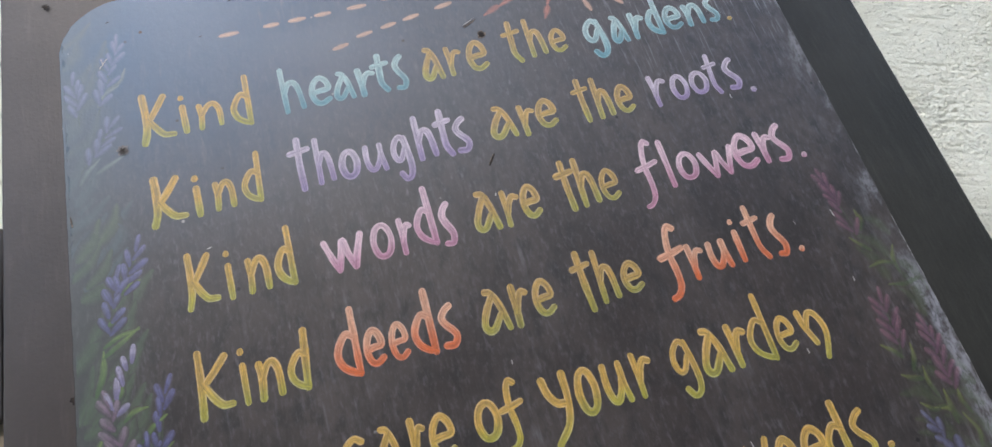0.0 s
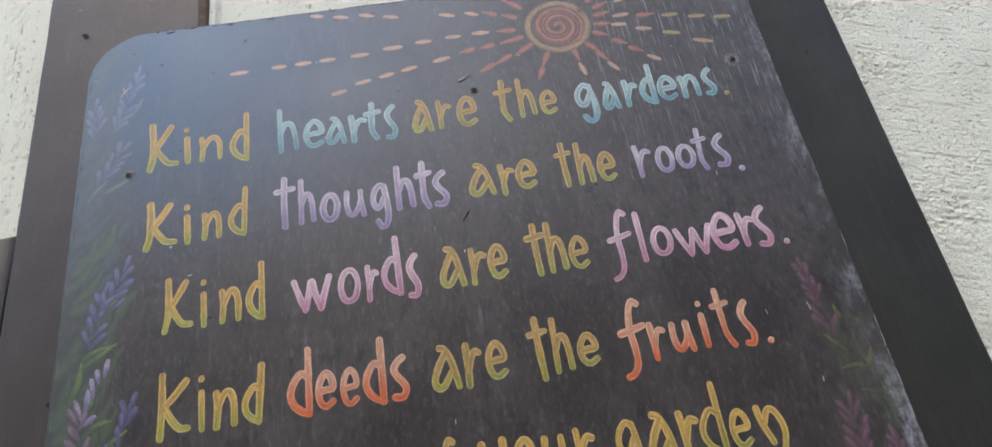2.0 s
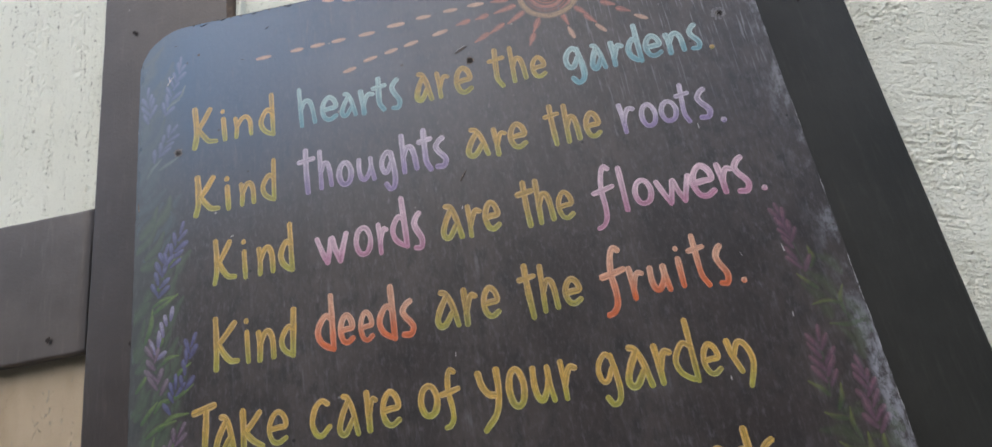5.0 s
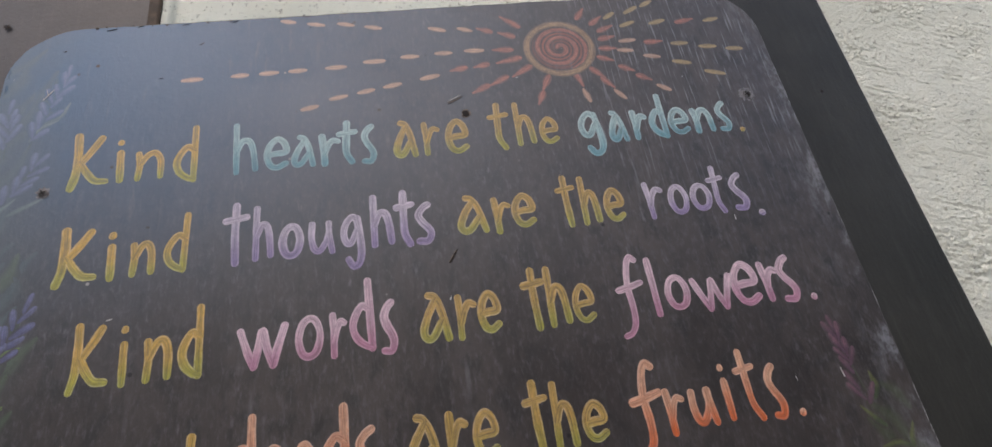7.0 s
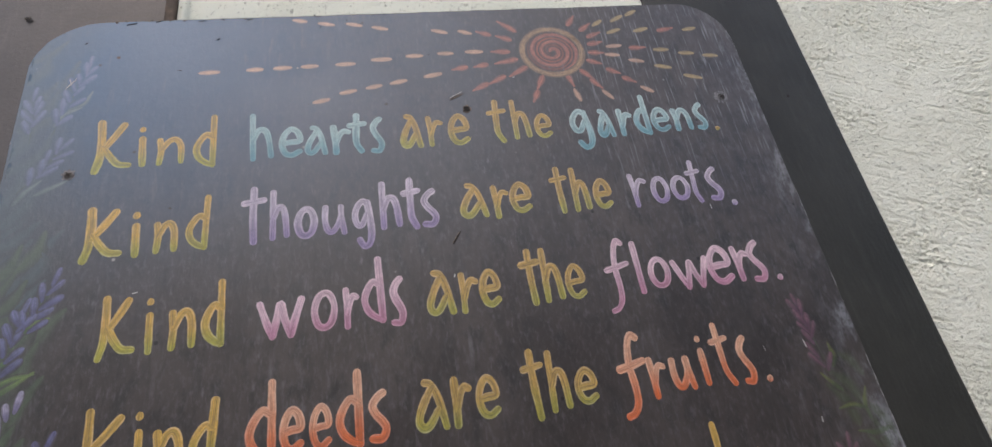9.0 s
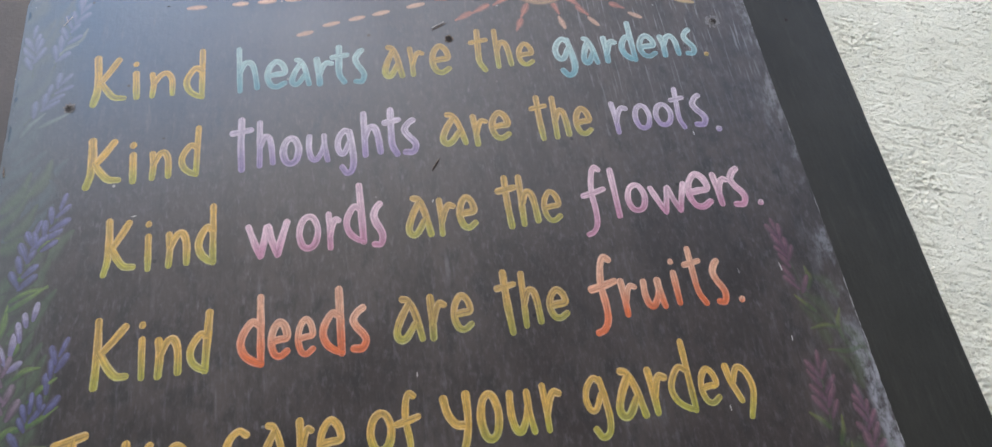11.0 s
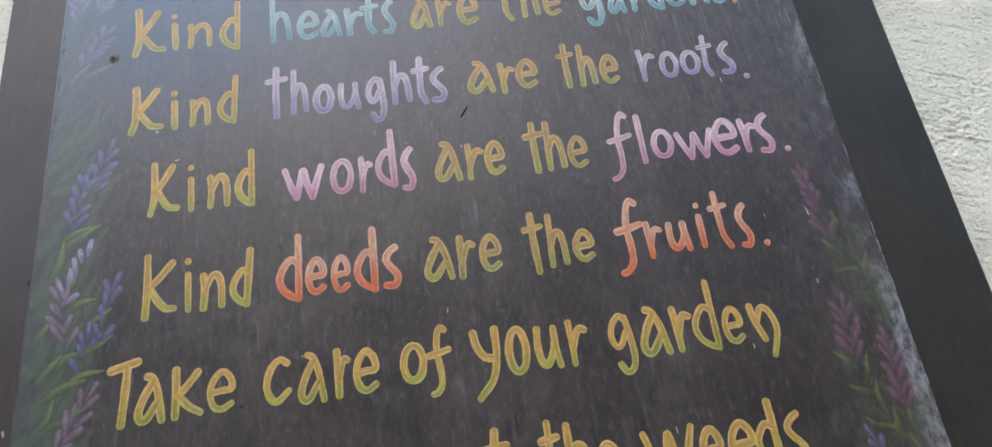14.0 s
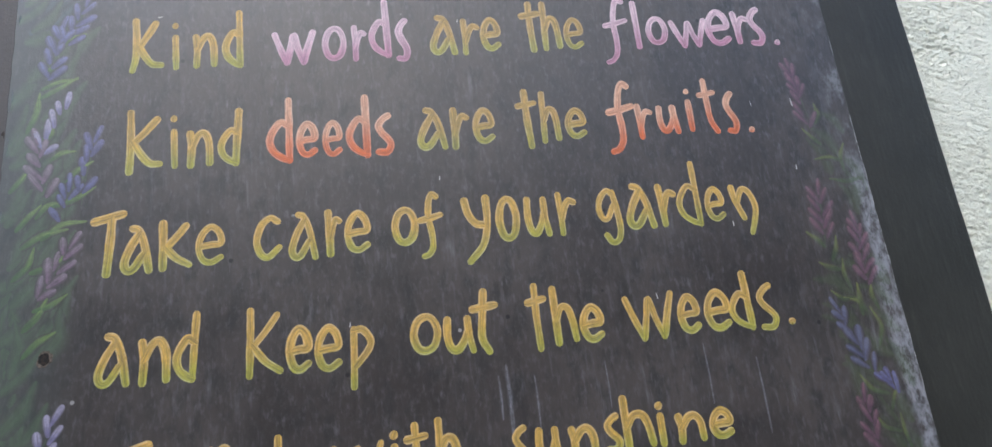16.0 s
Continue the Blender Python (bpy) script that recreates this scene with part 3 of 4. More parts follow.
# word, letters drawn, paint, and for each letter its box in millimetres: left, foot, width, height, slant
WORDS = (
    ("Kind", "Kind", "gold", ((-264.4, 698.9, 29.0, 49.9, -0.10), (-230.3, 702.3, 6.2, 38.8, -0.06), (-219.0, 702.0, 24.3, 27.2, 0.00), (-190.1, 696.9, 19.6, 51.1, -0.02))),
    ("hearts", "hearts", "teal", ((-148.6, 699.3, 20.9, 47.4, -0.02), (-124.6, 700.3, 20.3, 30.9, 0.00), (-104.4, 700.2, 20.1, 30.9, 0.00), (-84.5, 699.6, 18.8, 30.4, 0.02), (-70.4, 699.5, 17.7, 40.9, 0.04), (-51.4, 697.7, 13.0, 37.7, 0.00))),
    ("are", "are", "ochre", ((-25.9, 700.3, 20.2, 35.7, -0.00), (-4.5, 700.3, 16.8, 32.6, 0.03), (15.3, 699.9, 19.9, 33.3, 0.00))),
    ("the", "the", "ochre", ((50.4, 698.7, 19.1, 46.7, 0.05), (72.0, 700.9, 18.2, 43.6, 0.01), (92.1, 700.5, 17.6, 27.5, -0.00))),
    ("gardens.", "gardens.", "teal", ((125.6, 685.5, 20.8, 44.0, 0.00), (150.2, 695.9, 17.7, 32.2, 0.00), (170.1, 696.2, 16.0, 30.6, 0.07), (186.9, 695.3, 17.1, 45.4, -0.00), (203.8, 697.6, 19.3, 27.9, -0.00), (223.8, 697.2, 21.0, 26.2, -0.00), (247.1, 696.2, 12.8, 31.7, -0.00), (264.2, 694.6, 6.0, 6.1, 0.00))),
    ("Kind", "Kind", "gold", ((-262.1, 625.7, 28.8, 45.0, -0.08), (-227.4, 626.6, 6.2, 37.9, -0.04), (-214.1, 627.4, 19.8, 27.6, 0.00), (-190.6, 626.8, 18.5, 47.0, 0.01))),
    ("thoughts", "Ihoughts", "violet", ((-152.5, 626.9, 19.6, 50.0, 0.04), (-131.9, 628.4, 17.0, 44.7, 0.01), (-112.7, 627.7, 18.0, 28.2, 0.00), (-92.7, 627.5, 20.4, 28.2, -0.00), (-69.6, 614.1, 17.8, 44.2, 0.00), (-48.7, 628.3, 19.1, 43.9, 0.01), (-30.8, 626.1, 16.7, 47.3, 0.03), (-15.6, 626.4, 14.9, 35.3, 0.00))),
    ("are", "are", "ochre", ((16.2, 630.3, 24.6, 33.3, 0.00), (42.1, 627.8, 16.7, 31.6, 0.02), (58.2, 631.0, 19.3, 29.7, -0.00))),
    ("the", "Ihe", "ochre", ((93.7, 626.6, 17.2, 45.2, 0.03), (111.7, 626.7, 17.0, 42.9, 0.03), (130.4, 626.9, 17.5, 29.9, -0.00))),
    ("roots.", "roots.", "violet", ((163.0, 624.9, 18.4, 33.8, 0.03), (182.8, 626.5, 18.4, 27.6, 0.00), (201.3, 627.5, 19.3, 25.6, -0.00), (217.4, 623.3, 15.8, 43.7, 0.08), (235.8, 623.8, 14.4, 34.6, -0.00), (253.9, 618.3, 6.0, 6.0, 0.00))),
    ("Kind", "Kind", "gold", ((-243.1, 553.9, 25.6, 46.8, -0.07), (-211.7, 554.4, 6.2, 41.6, -0.03), (-198.2, 555.0, 20.6, 30.4, 0.00), (-175.6, 553.5, 17.3, 50.3, -0.02))),
    ("words", "words", "pink", ((-139.3, 552.8, 34.2, 31.0, 0.00), (-101.8, 555.2, 19.8, 31.2, -0.00), (-80.3, 553.6, 13.7, 32.9, 0.03), (-66.3, 555.4, 19.1, 52.3, -0.03), (-45.6, 551.0, 12.2, 39.2, -0.00))),
    ("are", "are", "ochre", ((-18.6, 554.8, 22.7, 36.8, 0.00), (4.9, 553.7, 17.2, 33.9, 0.06), (21.8, 556.4, 17.5, 31.1, 0.00))),
    ("the", "Ihe", "ochre", ((54.2, 553.0, 18.6, 47.3, 0.03), (71.0, 553.8, 18.3, 46.0, 0.02), (89.5, 553.7, 18.0, 30.5, -0.00))),
    ("flowers.", "flowers.", "pink", ((122.6, 538.5, 22.9, 62.3, 0.07), (148.2, 550.8, 8.0, 46.1, -0.00), (159.1, 553.7, 20.1, 27.6, -0.00), (179.5, 548.8, 34.2, 28.6, -0.00), (211.1, 550.1, 22.8, 34.6, -0.00), (234.3, 550.6, 17.0, 31.7, 0.01), (248.6, 547.7, 14.9, 37.6, 0.00), (269.5, 547.0, 6.0, 7.5, 0.00))),
    ("Kind", "Xind", "gold", ((-242.9, 474.7, 27.2, 50.8, -0.05), (-211.1, 476.9, 6.2, 43.0, -0.03), (-201.2, 476.5, 21.0, 30.2, -0.00), (-178.1, 475.9, 17.9, 45.8, 0.04))),
    ("deeds", "deeds", "coral", ((-144.4, 474.7, 21.3, 53.2, -0.01), (-123.2, 478.1, 17.0, 29.9, 0.00), (-104.5, 477.1, 16.2, 30.6, 0.00), (-87.1, 474.7, 19.9, 51.6, -0.01), (-66.1, 475.3, 15.0, 35.1, 0.00))),
    ("are", "are", "ochre", ((-34.5, 476.6, 24.3, 36.0, -0.00), (-10.1, 476.0, 16.3, 35.2, 0.06), (7.9, 478.8, 18.3, 30.7, 0.00))),
    ("the", "Ihe", "ochre", ((42.0, 471.9, 18.4, 50.9, 0.01), (60.1, 475.2, 17.9, 45.0, 0.03), (80.0, 477.4, 18.2, 27.0, -0.00))),
    ("fruits.", "fruits.", "coral", ((113.7, 462.3, 24.3, 62.2, 0.05), (136.2, 472.9, 16.4, 31.2, 0.04), (154.3, 475.4, 19.7, 26.0, 0.00), (180.1, 476.1, 6.2, 39.0, 0.01), (190.9, 473.0, 17.6, 49.5, 0.00), (211.3, 471.6, 12.3, 38.2, 0.00), (229.4, 471.5, 6.0, 7.0, 0.00))),
    ("Take", "Take", "gold", ((-261.4, 403.0, 23.6, 47.0, 0.00), (-241.2, 403.1, 22.1, 35.8, 0.00), (-218.3, 403.7, 24.5, 37.0, -0.00), (-193.1, 404.6, 21.1, 30.9, -0.00))),
    ("care", "care", "gold", ((-154.3, 404.5, 20.9, 33.7, -0.00), (-130.3, 401.7, 21.9, 37.2, -0.00), (-105.7, 402.8, 13.8, 35.7, 0.02), (-91.7, 403.7, 19.8, 32.5, 0.00))),
    ("of", "of", "gold", ((-58.1, 406.0, 20.0, 29.6, -0.00), (-39.7, 394.6, 20.4, 51.2, -0.02))),
    ("your", "your", "gold", ((-7.1, 387.7, 23.5, 51.9, 0.00), (18.0, 402.2, 18.4, 35.1, -0.00), (39.0, 402.6, 20.9, 32.8, 0.00), (62.3, 402.1, 17.8, 35.2, 0.04))),
    ("garden", "gardem", "gold", ((93.9, 391.6, 20.3, 45.5, 0.00), (116.9, 401.6, 24.2, 37.3, -0.00), (141.3, 402.0, 17.6, 34.7, 0.02), (157.3, 399.4, 22.0, 54.0, -0.01), (179.6, 402.2, 17.7, 29.3, -0.00), (199.6, 389.3, 23.9, 42.7, 0.00))),
    ("and", "and", "gold", ((-254.2, 330.2, 23.4, 36.6, 0.00), (-229.1, 329.2, 23.0, 31.9, 0.00), (-205.6, 328.0, 17.6, 47.6, 0.04))),
    ("keep", "keep", "gold", ((-161.3, 325.7, 27.6, 48.3, 0.03), (-133.6, 326.1, 18.1, 32.5, 0.00), (-115.0, 324.7, 19.6, 32.7, -0.00), (-93.1, 310.8, 18.4, 43.6, 0.06))),
    ("out", "out", "gold", ((-50.5, 328.9, 22.4, 28.8, 0.00), (-27.7, 325.9, 23.3, 27.8, 0.00), (-9.4, 323.9, 21.1, 46.8, 0.11))),
    ("the", "Ihe", "gold", ((31.1, 321.5, 16.8, 49.5, 0.03), (49.2, 324.0, 19.9, 43.4, -0.01), (69.7, 323.8, 18.5, 28.1, 0.00))),
    ("weeds.", "weeds.", "gold", ((102.5, 319.5, 40.2, 35.8, -0.00), (142.7, 322.0, 18.2, 29.7, -0.00), (163.2, 321.4, 21.3, 31.3, -0.00), (182.0, 319.5, 20.5, 44.6, -0.03), (204.0, 317.3, 16.7, 36.3, -0.00), (226.8, 320.0, 6.0, 6.0, 0.00))),
    ("Tend", "Tend", "gold", ((-237.7, 249.0, 21.2, 46.9, 0.00), (-212.7, 249.0, 16.0, 35.4, 0.00), (-185.3, 249.0, 20.2, 39.3, 0.00), (-153.0, 249.0, 17.4, 41.1, 0.00))),
    ("with", "wiIh", "gold", ((-107.5, 249.0, 36.3, 30.0, 0.00), (-69.1, 249.0, 7.4, 34.7, 0.00), (-59.7, 249.0, 17.3, 38.1, 0.00), (-39.8, 249.0, 19.6, 39.2, 0.00))),
    ("sunshine", "sunshine", "gold", ((11.4, 249.0, 13.2, 27.6, 0.00), (27.6, 249.0, 19.4, 24.3, 0.00), (49.6, 249.0, 22.6, 22.5, 0.00), (75.3, 249.0, 14.0, 27.4, 0.00), (88.0, 249.0, 24.8, 37.8, 0.00), (112.8, 249.0, 8.9, 31.1, 0.00), (125.7, 249.0, 23.9, 21.6, 0.00), (151.4, 249.0, 18.6, 22.0, 0.00))),
)
INK_NAMES = {"ochre": "thin ochre to green", "gold": "ochre-gold to green", "teal": "pale turquoise", "violet": "lilac to violet", "pink": "rose pink", "coral": "coral to orange-red"}
for word, drawn, ink, boxes in WORDS:
    for key, sign_letter, (x, z, w, h, slant) in zip(drawn, word, boxes):
        bm = canvas()
        letter(bm, key, x / 1000, z / 1000, w / 1000, h / 1000, slant, random.random())
        part("letter" if sign_letter != "." else "full_stop", bm, INKS["ochre" if (word, sign_letter) == ("gardens.", ".") else ink], sign, f"{INK_NAMES[ink]} letter '{sign_letter}' of '{word}'" if sign_letter != "." else "")

# ---- the painted sun ----
SUN_X, SUN_Z = 0.1265, 0.797
bm = canvas()
brush(bm, [(SUN_X + 0.0145 * math.cos(a) * 1.03, SUN_Z + 0.0145 * math.sin(a)) for a in (2 * math.pi * k / 40 for k in range(41))], 0.0150, 0.00002, lambda q: 0.5, 0.73, (0.0, 0.0), 0.00001)
part("sun_face", bm, SUN_WASH, sign, "brownish red wash behind the painted spiral")
bm = canvas()
spiral = [(SUN_X + r * math.cos(a) * 1.03, SUN_Z + r * math.sin(a)) for a, r in ((2.2 - 0.2 * k, 0.0025 + 0.0225 * k / 80) for k in range(81))]
brush(bm, spiral, 0.0034, 0.00004, lambda q: 0.5, 0.21, (0.0, 0.0), 0.00003)
sun_disc = part("sun_spiral", bm, SUN_RED, sign, "faded red painted spiral of a sun")
bm = canvas()
hoop = [(SUN_X + 0.0285 * math.cos(a) * 1.03, SUN_Z + 0.0275 * math.sin(a)) for a in (0.35 + 2 * math.pi * k / 60 for k in range(64))]
brush(bm, hoop, 0.0041, 0.00006, lambda q: 0.5, 0.47, (0.0, 0.0), 0.00003)
part("sun_ring", bm, SUN_BROWN, sign, "faded orange painted ring of a sun")
# strokes round it: bearing, distance and length in degrees and millimetres
DASHES = (
    ("red", ((177, 51, 18), (-169, 48, 26), (-150, 43, 24), (-153, 66, 18), (-154, 84, 16), (-170, 73, 11), (158, 69, 12), (157, 49, 14), (140, 52, 24), (-118, 40, 16), (-117, 57, 12), (-73, 36, 16), (-46, 41, 15), (-49, 54, 13), (-5, 44, 14), (-21, 42, 13), (10, 46, 14), (22, 50, 15), (36, 49, 14), (55, 46, 14), (-26, 62, 12), (-29, 79, 12), (0, 88, 16), (10, 126, 18), (-171, 93, 13))),
    ("orange", ((177, 76, 18), (178, 103, 14), (179, 132, 15), (180, 162, 20), (-179, 194, 18), (-179, 225, 14), (-179, 248, 15), (-179, 271, 12), (-179, 308, 17), (-170, 119, 17), (-170, 151, 15), (-170, 173, 13), (-170, 196, 14), (-169, 220, 13), (168, 214, 14), (167, 189, 14), (167, 165, 14), (164, 110, 15), (161, 86, 12), (168, 238, 11), (-75, 54, 14), (-51, 69, 12), (-31, 98, 12), (-7, 60, 14), (-11, 84, 15), (3, 64, 16))),
    ("yellow", ((-13, 111, 18), (-16, 141, 21), (-2, 112, 16), (-4, 138, 17), (-5, 163, 16), (18, 72, 15), (13, 100, 17), (8, 152, 15), (27, 85, 16), (26, 103, 13), (32, 63, 11))),
)
SHADES = {"red": SUN_RED, "orange": SUN_ORANGE, "yellow": SUN_YELLOW}
for shade, strokes in DASHES:
    for bearing, gone, run in strokes:
        a, r, half = radians(bearing), gone / 1000, run / 2000
        bm = canvas()
        path = [(SUN_X + math.cos(a) * (r + half * k), SUN_Z + math.sin(a) * (r + half * k)) for k in (-0.6, -0.3, 0.0, 0.3, 0.6)]
        brush(bm, path, 0.0050 if shade == "red" else 0.0041, 0.00004, lambda q: 0.5, random.random(), (0.15, 0.55) if shade == "red" else (0.35, 0.35), 0.00003)
        part("sun_ray", bm, SHADES[shade], sign)

# ---- the painted flowers ----
# tip and foot of each sprig, millimetres
SPRIGS = (
    (-274, 810, -291, 748, "faint"),
    (-282, 730, -301, 695, "faint"),
    (-313, 780, -308, 742, "faint"),
    (-271, 620, -285, 583, "blue"),
    (-280, 537, -295, 497, "lilac"),
    (-260, 510, -269, 467, "blue"),
    (-301, 511, -292, 467, "mauve"),
    (-276, 475, -280, 445, "blue"),
    (-270, 433, -290, 394, "mauve"),
    (-275, 320, -283, 295, "lilac"),
    (-288, 600, -296, 555, "blue"),
    (277, 531, 282, 476, "rose"),
    (276, 425, 273, 384, "rose"),
    (300, 397, 296, 346, "rose"),
    (266, 333, 283, 283, "faint"),
    (271, 269, 274, 227, "rose"),
    (294, 278, 298, 266, "blue"),
)
for tx, tz, fx, fz, hue in SPRIGS:
    tip, foot = Vector((tx, tz)) / 1000, Vector((fx, fz)) / 1000
    run = (tip - foot).length
    way = (tip - foot).normalized()
    side = Vector((-way.y, way.x))
    bm = canvas()
    bend = side * random.uniform(-0.004, 0.004)
    brush(bm, curve_points([foot.lerp(tip, 0.7), foot.lerp(tip, 0.2) + bend * 0.3, foot - way * 0.010 + bend]), 0.0009, 0.00004, lambda q: 0.5, random.random(), (0.2, 0.5), 0.00002)
    sprig = part("flower_sprig", bm, STEM_PAINT, sign, {"blue": "painted blue-violet lavender sprig", "faint": "faded pale lavender sprig", "lilac": "painted pale lilac lavender sprig", "mauve": "painted dusky mauve sprig", "rose": "painted dusky rose flower spike"}[hue])
    count = max(2, int(run / 0.0092))
    petals = [(tip - way * 0.006, (way + side * random.uniform(-0.25, 0.25)).normalized(), 0.0085, 0.0033)]
    for k in range(count):
        f = (k + 0.15) / (count + 0.5)
        for s in (-1, 1):
            if random.random() < 0.1:
                continue
            at = foot.lerp(tip, f) + way * s * 0.0016 + side * s * 0.0022 * (1 - 0.4 * f) + Vector((random.uniform(-1, 1), random.uniform(-1, 1))) * 0.0014
            petals.append((at, (way + side * s * random.uniform(0.25, 0.9) * (1.1 - 0.4 * f)).normalized(), 0.0090 * (1 - 0.25 * f) * random.uniform(0.7, 1.25), (0.0045 if hue in ("rose", "faint") else 0.0040) * random.uniform(0.8, 1.15)))
    for at, lean, size, half in petals:
        bm = canvas()
        brush(bm, [at + lean * size * j / 4 for j in range(5)], half, 0.00005 + 0.00002 * random.random(), lambda q: (q - at.y) / max(size, 0.001), random.random(), (0.35, 0.15), 0.00002)
        part("petal", bm, PETALS[hue], sprig)
# foot and tip of each leaf, millimetres
LEAVES_WEST = (
    (-283, 761, -271, 775), (-292, 748, -279, 761), (-295, 686, -276, 696), (-309, 680, -297, 695), (-285, 583, -276, 588), (-297, 560, -287, 567), (-299, 539, -278, 552), (-306, 515, -301, 539), (-296, 505, -290, 516), (-298, 546, -278, 552), (-288, 492, -277, 496), (-277, 476, -265, 486), (-284, 457, -262, 467), (-295, 451, -282, 459), (-290, 435, -267, 444), (-302, 430, -279, 439), (-294, 412, -277, 421), (-307, 443, -296, 456), (-291, 386, -276, 393), (-297, 375, -287, 390), (-306, 409, -297, 425), (-313, 471, -304, 484), (-296, 358, -282, 369),
)
LEAVES_EAST = (
    (286, 460, 277, 470), (300, 444, 282, 446), (302, 438, 306, 455), (312, 427, 291, 428), (289, 479, 291, 490), (268, 378, 260, 386), (275, 367, 280, 380), (274, 358, 265, 362), (282, 345, 281, 362), (281, 335, 268, 340), (287, 325, 288, 342), (300, 328, 299, 343), (295, 301, 295, 324), (289, 265, 274, 277), (292, 256, 299, 268), (291, 239, 277, 251), (298, 229, 296, 247), (289, 327, 278, 335),
)
for fx, fz, tx, tz in LEAVES_WEST + LEAVES_EAST:
    foot, tip = Vector((fx, fz)) / 1000, Vector((tx, tz)) / 1000
    side = Vector((-(tip - foot).y, (tip - foot).x))
    mid = foot.lerp(tip, 0.5) + side * random.uniform(-0.18, 0.18)
    bm = canvas()
    brush(bm, curve_points([foot, mid, tip], 6), 0.0040 * random.uniform(0.9, 1.25), 0.00004, lambda q: (q - min(fz, tz) / 1000) / max(abs(tz - fz) / 1000, 0.004), random.random(), (0.3, 0.6), 0.00003)
    part("leaf", bm, (GREY_LEAF if fz > 640 else LEAF) if fx < 0 else OLIVE, sign)
# faded undergrowth and misty washes between the sprigs: paint, count, reach across, reach up, bearing
for paint, total, (x0, x1), (z0, z1), (a0, a1) in (
    (FADED, 34, (-0.314, -0.276), (0.36, 0.52), (25, 85)),
    (FADED, 16, (-0.318, -0.290), (0.28, 0.38), (35, 90)),
    (FADED, 12, (-0.314, -0.280), (0.52, 0.64), (25, 80)),
    (MIST, 22, (-0.314, -0.280), (0.60, 0.82), (20, 80)),
    (THIN, 16, (0.268, 0.306), (0.23, 0.37), (95, 160)),
    (THIN, 6, (0.284, 0.312), (0.41, 0.48), (95, 170)),
):
    for k in range(total):
        x, z = random.uniform(x0, x1), z0 + (z1 - z0) * (k + random.random()) / total
        a = radians(random.uniform(a0, a1))
        way, run = Vector((math.cos(a), math.sin(a))), random.uniform(0.014, 0.026)
        foot = Vector((x, z)) - way * run * 0.5
        half = random.uniform(0.008, 0.014)
        bm = canvas()
        brush(bm, curve_points([foot, foot + way * run * 0.5 + Vector((way.y, -way.x)) * 0.002, foot + way * run], 5), half, 0.00002 + 0.00001 * random.random(), lambda q: 0.5, random.random(), (0.3, 0.6), 0.00001)
        part("wash_stroke" if paint is MIST else "leaf", bm, paint, sign)


# pale runs down the lower board: x, top, length, width, millimetres
for x, top, run, wide in ((14, 314, 44, 3.0), (8, 308, 26, 1.8), (33, 306, 34, 1.6), (84, 310, 30, 1.2), (158, 314, 40, 1.4), (196, 300, 50, 1.6)):
    bm = canvas()
    brush(bm, curve_points([(x / 1000, top / 1000), (x / 1000 + 0.0005, (top - run / 2) / 1000), (x / 1000 + 0.0003, (top - run) / 1000)]), wide / 1000, 0.00003, lambda q: 0.5, random.random(), (0.5, 0.5), 0.00002)
    part("run_stain", bm, BLOOM, sign, "faint pale run stain")


# ---- screws, holes and chips in the sign ----
def disc(bm, cx, cz, y, radius, jag, seed, dome=0.0, n=22):
    mid = bm.verts.new((cx, y - dome, cz))
    rim = []
    for k in range(n):
        a = 2 * math.pi * k / n
        r = radius * (1 + jag * noise.noise((math.cos(a) * 2.4, math.sin(a) * 2.4, seed)))
        rim.append(bm.verts.new((cx + r * math.cos(a), y, cz + r * math.sin(a))))
    for k in range(n):
        bm.faces.new((mid, rim[(k + 1) % n], rim[k]))


def make_screw(x, z, ring, radius, seed):
    bm = bmesh.new()
    disc(bm, x, z, -0.00025, ring, 0.45, seed, 0.0, 44)
    scar = part("chipped_paint", bm, CHALK, sign, "pale chipped paint round a screw")
    bm = bmesh.new()
    disc(bm, x, z, -0.00045, radius, 0.1, seed, 0.0006)
    head = part("screw", bm, STEEL, sign, "dark sunk cross-head screw")
    bm = bmesh.new()
    for a in (0.5, 0.5 + math.pi / 2):
        d, s = Vector((math.cos(a), math.sin(a))) * radius * 0.75, Vector((-math.sin(a), math.cos(a))) * radius * 0.17
        bm.faces.new([bm.verts.new((x + v.x, -0.00125, z + v.y)) for v in (d + s, s - d, -d - s, d - s)])
    part("cross_slot", bm, RUST, head)


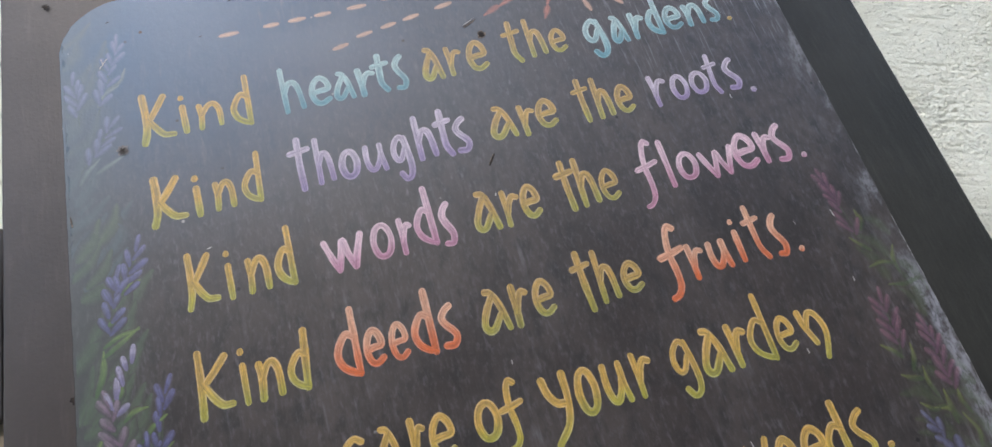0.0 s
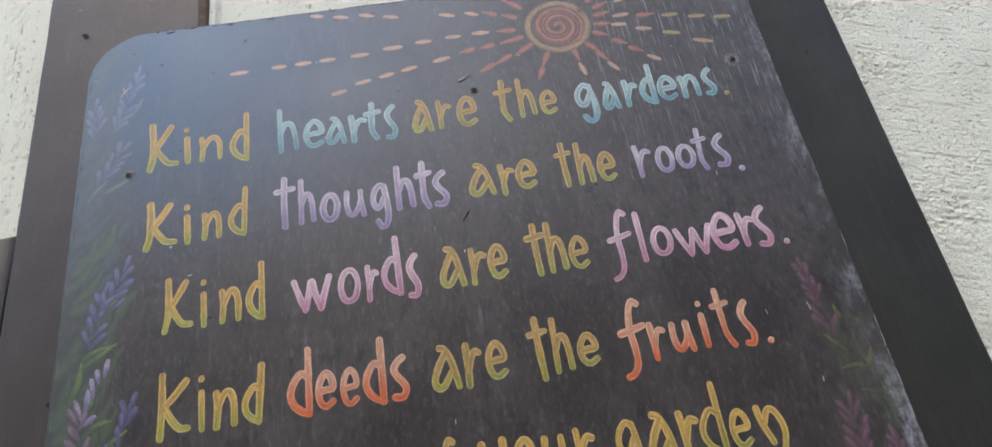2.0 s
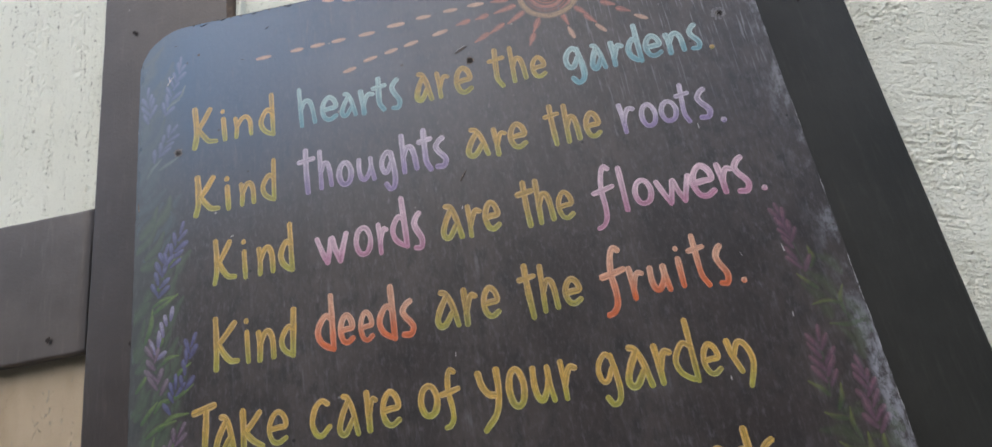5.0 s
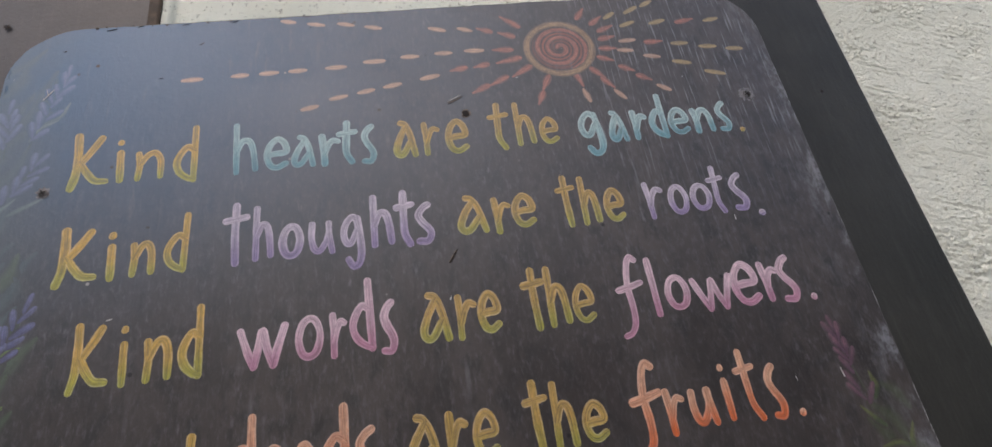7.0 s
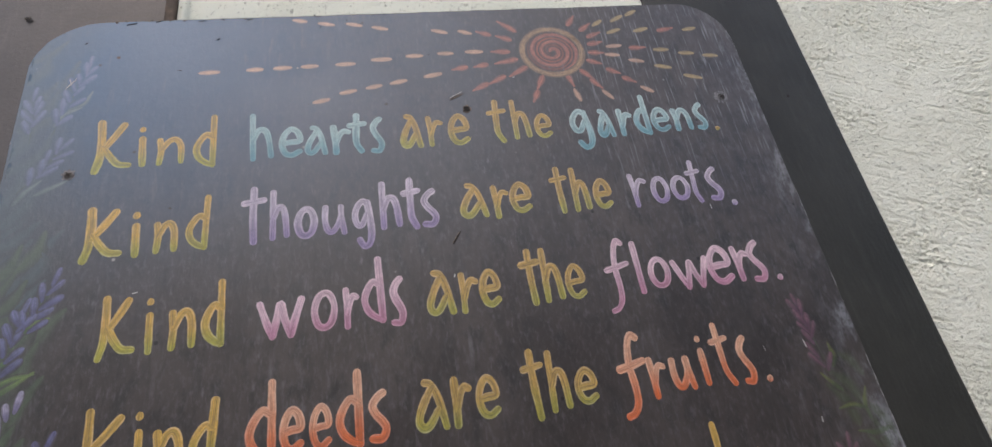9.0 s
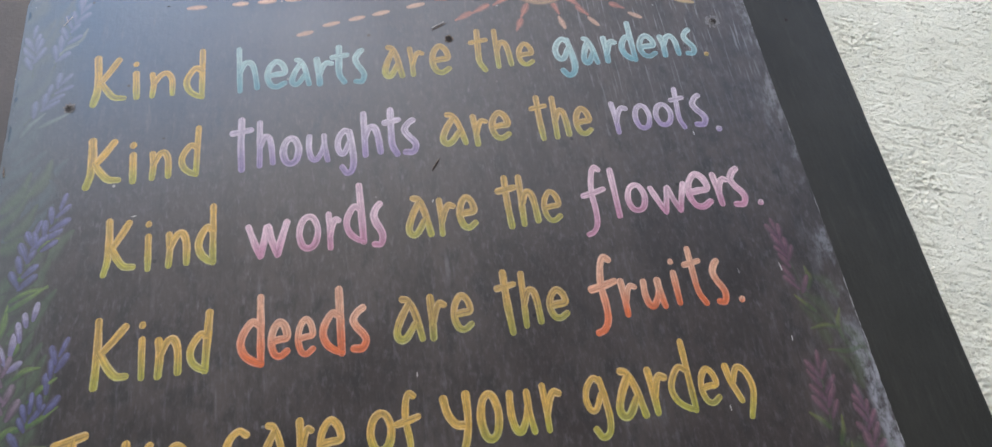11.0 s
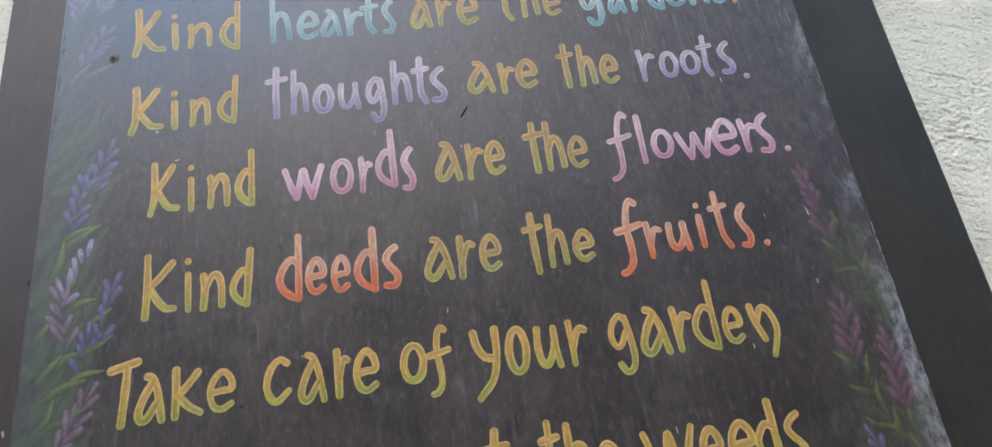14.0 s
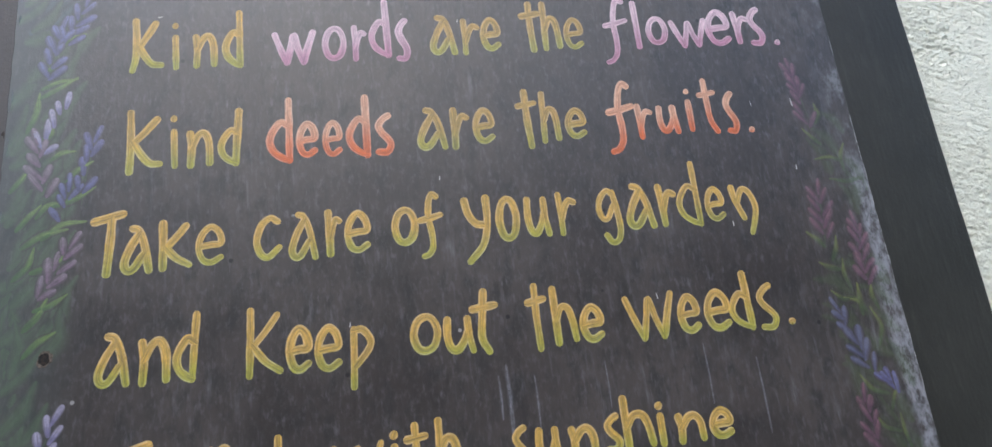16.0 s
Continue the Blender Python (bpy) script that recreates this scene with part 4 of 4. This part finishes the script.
make_screw(-0.2766, 0.7002, 0.0044, 0.0032, 1.0)
make_screw(0.2831, 0.7320, 0.0068, 0.0036, 4.0)
for x, z, radius in ((0.0351, 0.7368, 0.0030), (-0.2845, 0.3537, 0.0036)):
    bm = bmesh.new()
    disc(bm, x, z, -0.0002, radius * 1.35, 0.5, x * 30 + 2)
    part("chipped_paint", bm, BARE, sign, "pale brown bare wood round a hole")
    bm = bmesh.new()
    disc(bm, x, z, -0.0003, radius, 0.35, x * 50)
    part("nail_hole", bm, RUST, sign, "dark rusty hole")
for x, z, a, run, wide, paint in ((0.028, 0.7511, 0.45, 0.013, 0.9, BARE), (0.0270, 0.7528, 0.45, 0.012, 0.4, CHIP), (0.0107, 0.6157, 0.95, 0.011, 0.9, RUST), (0.0098, 0.6160, 0.95, 0.010, 0.35, BARE), (-0.3180, 0.648, 1.7, 0.008, 0.8, BARE), (-0.2865, 0.7870, 0.95, 0.011, 0.45, CHIP), (-0.2875, 0.7885, 1.9, 0.006, 0.35, CHIP), (0.271, 0.496, 1.7, 0.006, 0.5, CHIP), (0.236, 0.497, 1.75, 0.004, 0.25, CHIP), (0.262, 0.441, 1.5, 0.003, 0.6, CHIP), (0.005, 0.585, 1.3, 0.002, 0.6, CHIP), (-0.22, 0.60, 0.2, 0.003, 0.5, CHIP), (0.20, 0.40, 1.6, 0.003, 0.5, CHIP), (-0.09, 0.355, 1.4, 0.003, 0.5, CHIP), (0.13, 0.352, 1.7, 0.004, 0.5, CHIP), (-0.02, 0.455, 1.5, 0.003, 0.4, CHIP), (0.233, 0.62, 1.6, 0.004, 0.4, CHIP)):
    bm = canvas()
    way = Vector((math.cos(a), math.sin(a)))
    brush(bm, [Vector((x, z)) + way * run * (k / 6 - 0.5) for k in range(7)], wide / 1000, 0.0004, lambda q: 0.5, 0.3, (0.3, 0.6))
    part("scratch", bm, paint, sign, "dark scratch in the paint" if paint is RUST else "pale scratch in the paint")

# ---- nails in the timbers ----
for x, z in ((-0.3361, 1.9159), (-0.3266, 1.5657), (-0.4129, 1.5837), (0.3662, 1.7858)):
    bm = bmesh.new()
    wide = 0.0026 if x < 0 else 0.0014
    front = FACE if x < 0 else FACE_EAST
    disc(bm, x, z, front - 0.0016, wide, 0.7, x * 31, 0.0003, 30)
    disc(bm, x, z, front + 0.0012, wide * 1.25, 0.3, x * 31)
    tagged(solid("nail", bm, RUST), "small dark rusted nail head in the timber", "nail", group="nails in the timbers")
# small pale chips on the post's paint
for x, z, a, run in ((0.3766, 1.4625, 1.9, 0.0055), (0.3988, 1.7317, 1.2, 0.0032)):
    bm = canvas()
    way = Vector((math.cos(a), math.sin(a)))
    brush(bm, [Vector((x, z)) + way * run * (k / 4 - 0.5) for k in range(5)], 0.0007, 0.0003 - FACE_EAST, lambda q: 0.5, 0.6, (0.3, 0.6))
    tagged(solid("paint_chip", bm, CHIP), "small pale chip in the post's paint", "paint chip", group="chips on the post")
# black grime caught along the sign's upper edge
for k in range(15):
    bm = bmesh.new()
    x = -0.262 + 0.25 * (k / 15) ** 1.3 + random.uniform(-0.004, 0.004)
    disc(bm, x, TALL - 0.0012 + random.uniform(-0.0012, 0.0006), -0.0003, random.uniform(0.0005, 0.0014), 1.1, k * 1.7, 0.0, 14)
    part("grime_spot", bm, RUST, sign)
# black flakes along the upper edge and on the blue glaze and sheen: place, bearing, length, width in millimetres
for x, z, a, run, wide in ((-248, 849, 0.2, 12, 1.3), (-226, 851, 0.3, 7, 1.2), (-190, 850, 0.1, 9, 0.8), (-150, 850, 0.2, 8, 1.3), (-90, 851, 0.0, 6, 0.7), (-40, 851, 0.1, 5, 0.6), (-176, 828, 0.55, 5, 1.0), (-281, 829, 0.3, 3.5, 0.8), (-88, 838, 0.8, 2, 0.8), (-52, 840, 0.2, 2, 0.7), (-64, 845, 0.1, 2, 0.5), (-205, 795, 0.1, 4, 0.5), (8, 800, 0.2, 2, 0.6), (-20, 768, 0.3, 2, 0.6)):
    bm = canvas()
    way = Vector((math.cos(a), math.sin(a))) * run / 1700
    brush(bm, [Vector((x, z)) / 1000 + way * (k / 6 - 0.5) for k in range(7)], wide / 1700, 0.0003, lambda q: 0.5, random.random(), (0.7, 0.8), 0.0004)
    part("grime_spot", bm, RUST, sign)
# hairline cracks in the plaster beside the post
for x, z, turns in ((0.471, 1.758, (0.006, -0.002, 0.004, -0.005)), (0.429, 1.742, (-0.003, 0.004, -0.002, 0.003))):
    bm = canvas()
    path = [(x + sum(turns[:k]) * 0.8, z - 0.0055 * k) for k in range(len(turns) + 1)]
    brush(bm, curve_points(path, 5), 0.0011, 0.0013 - INFILL, lambda q: 0.5, 0.4, (0.4, 0.7), 0.0001)
    part("crack", bm, CRACK, EAST, "dark hairline crack")
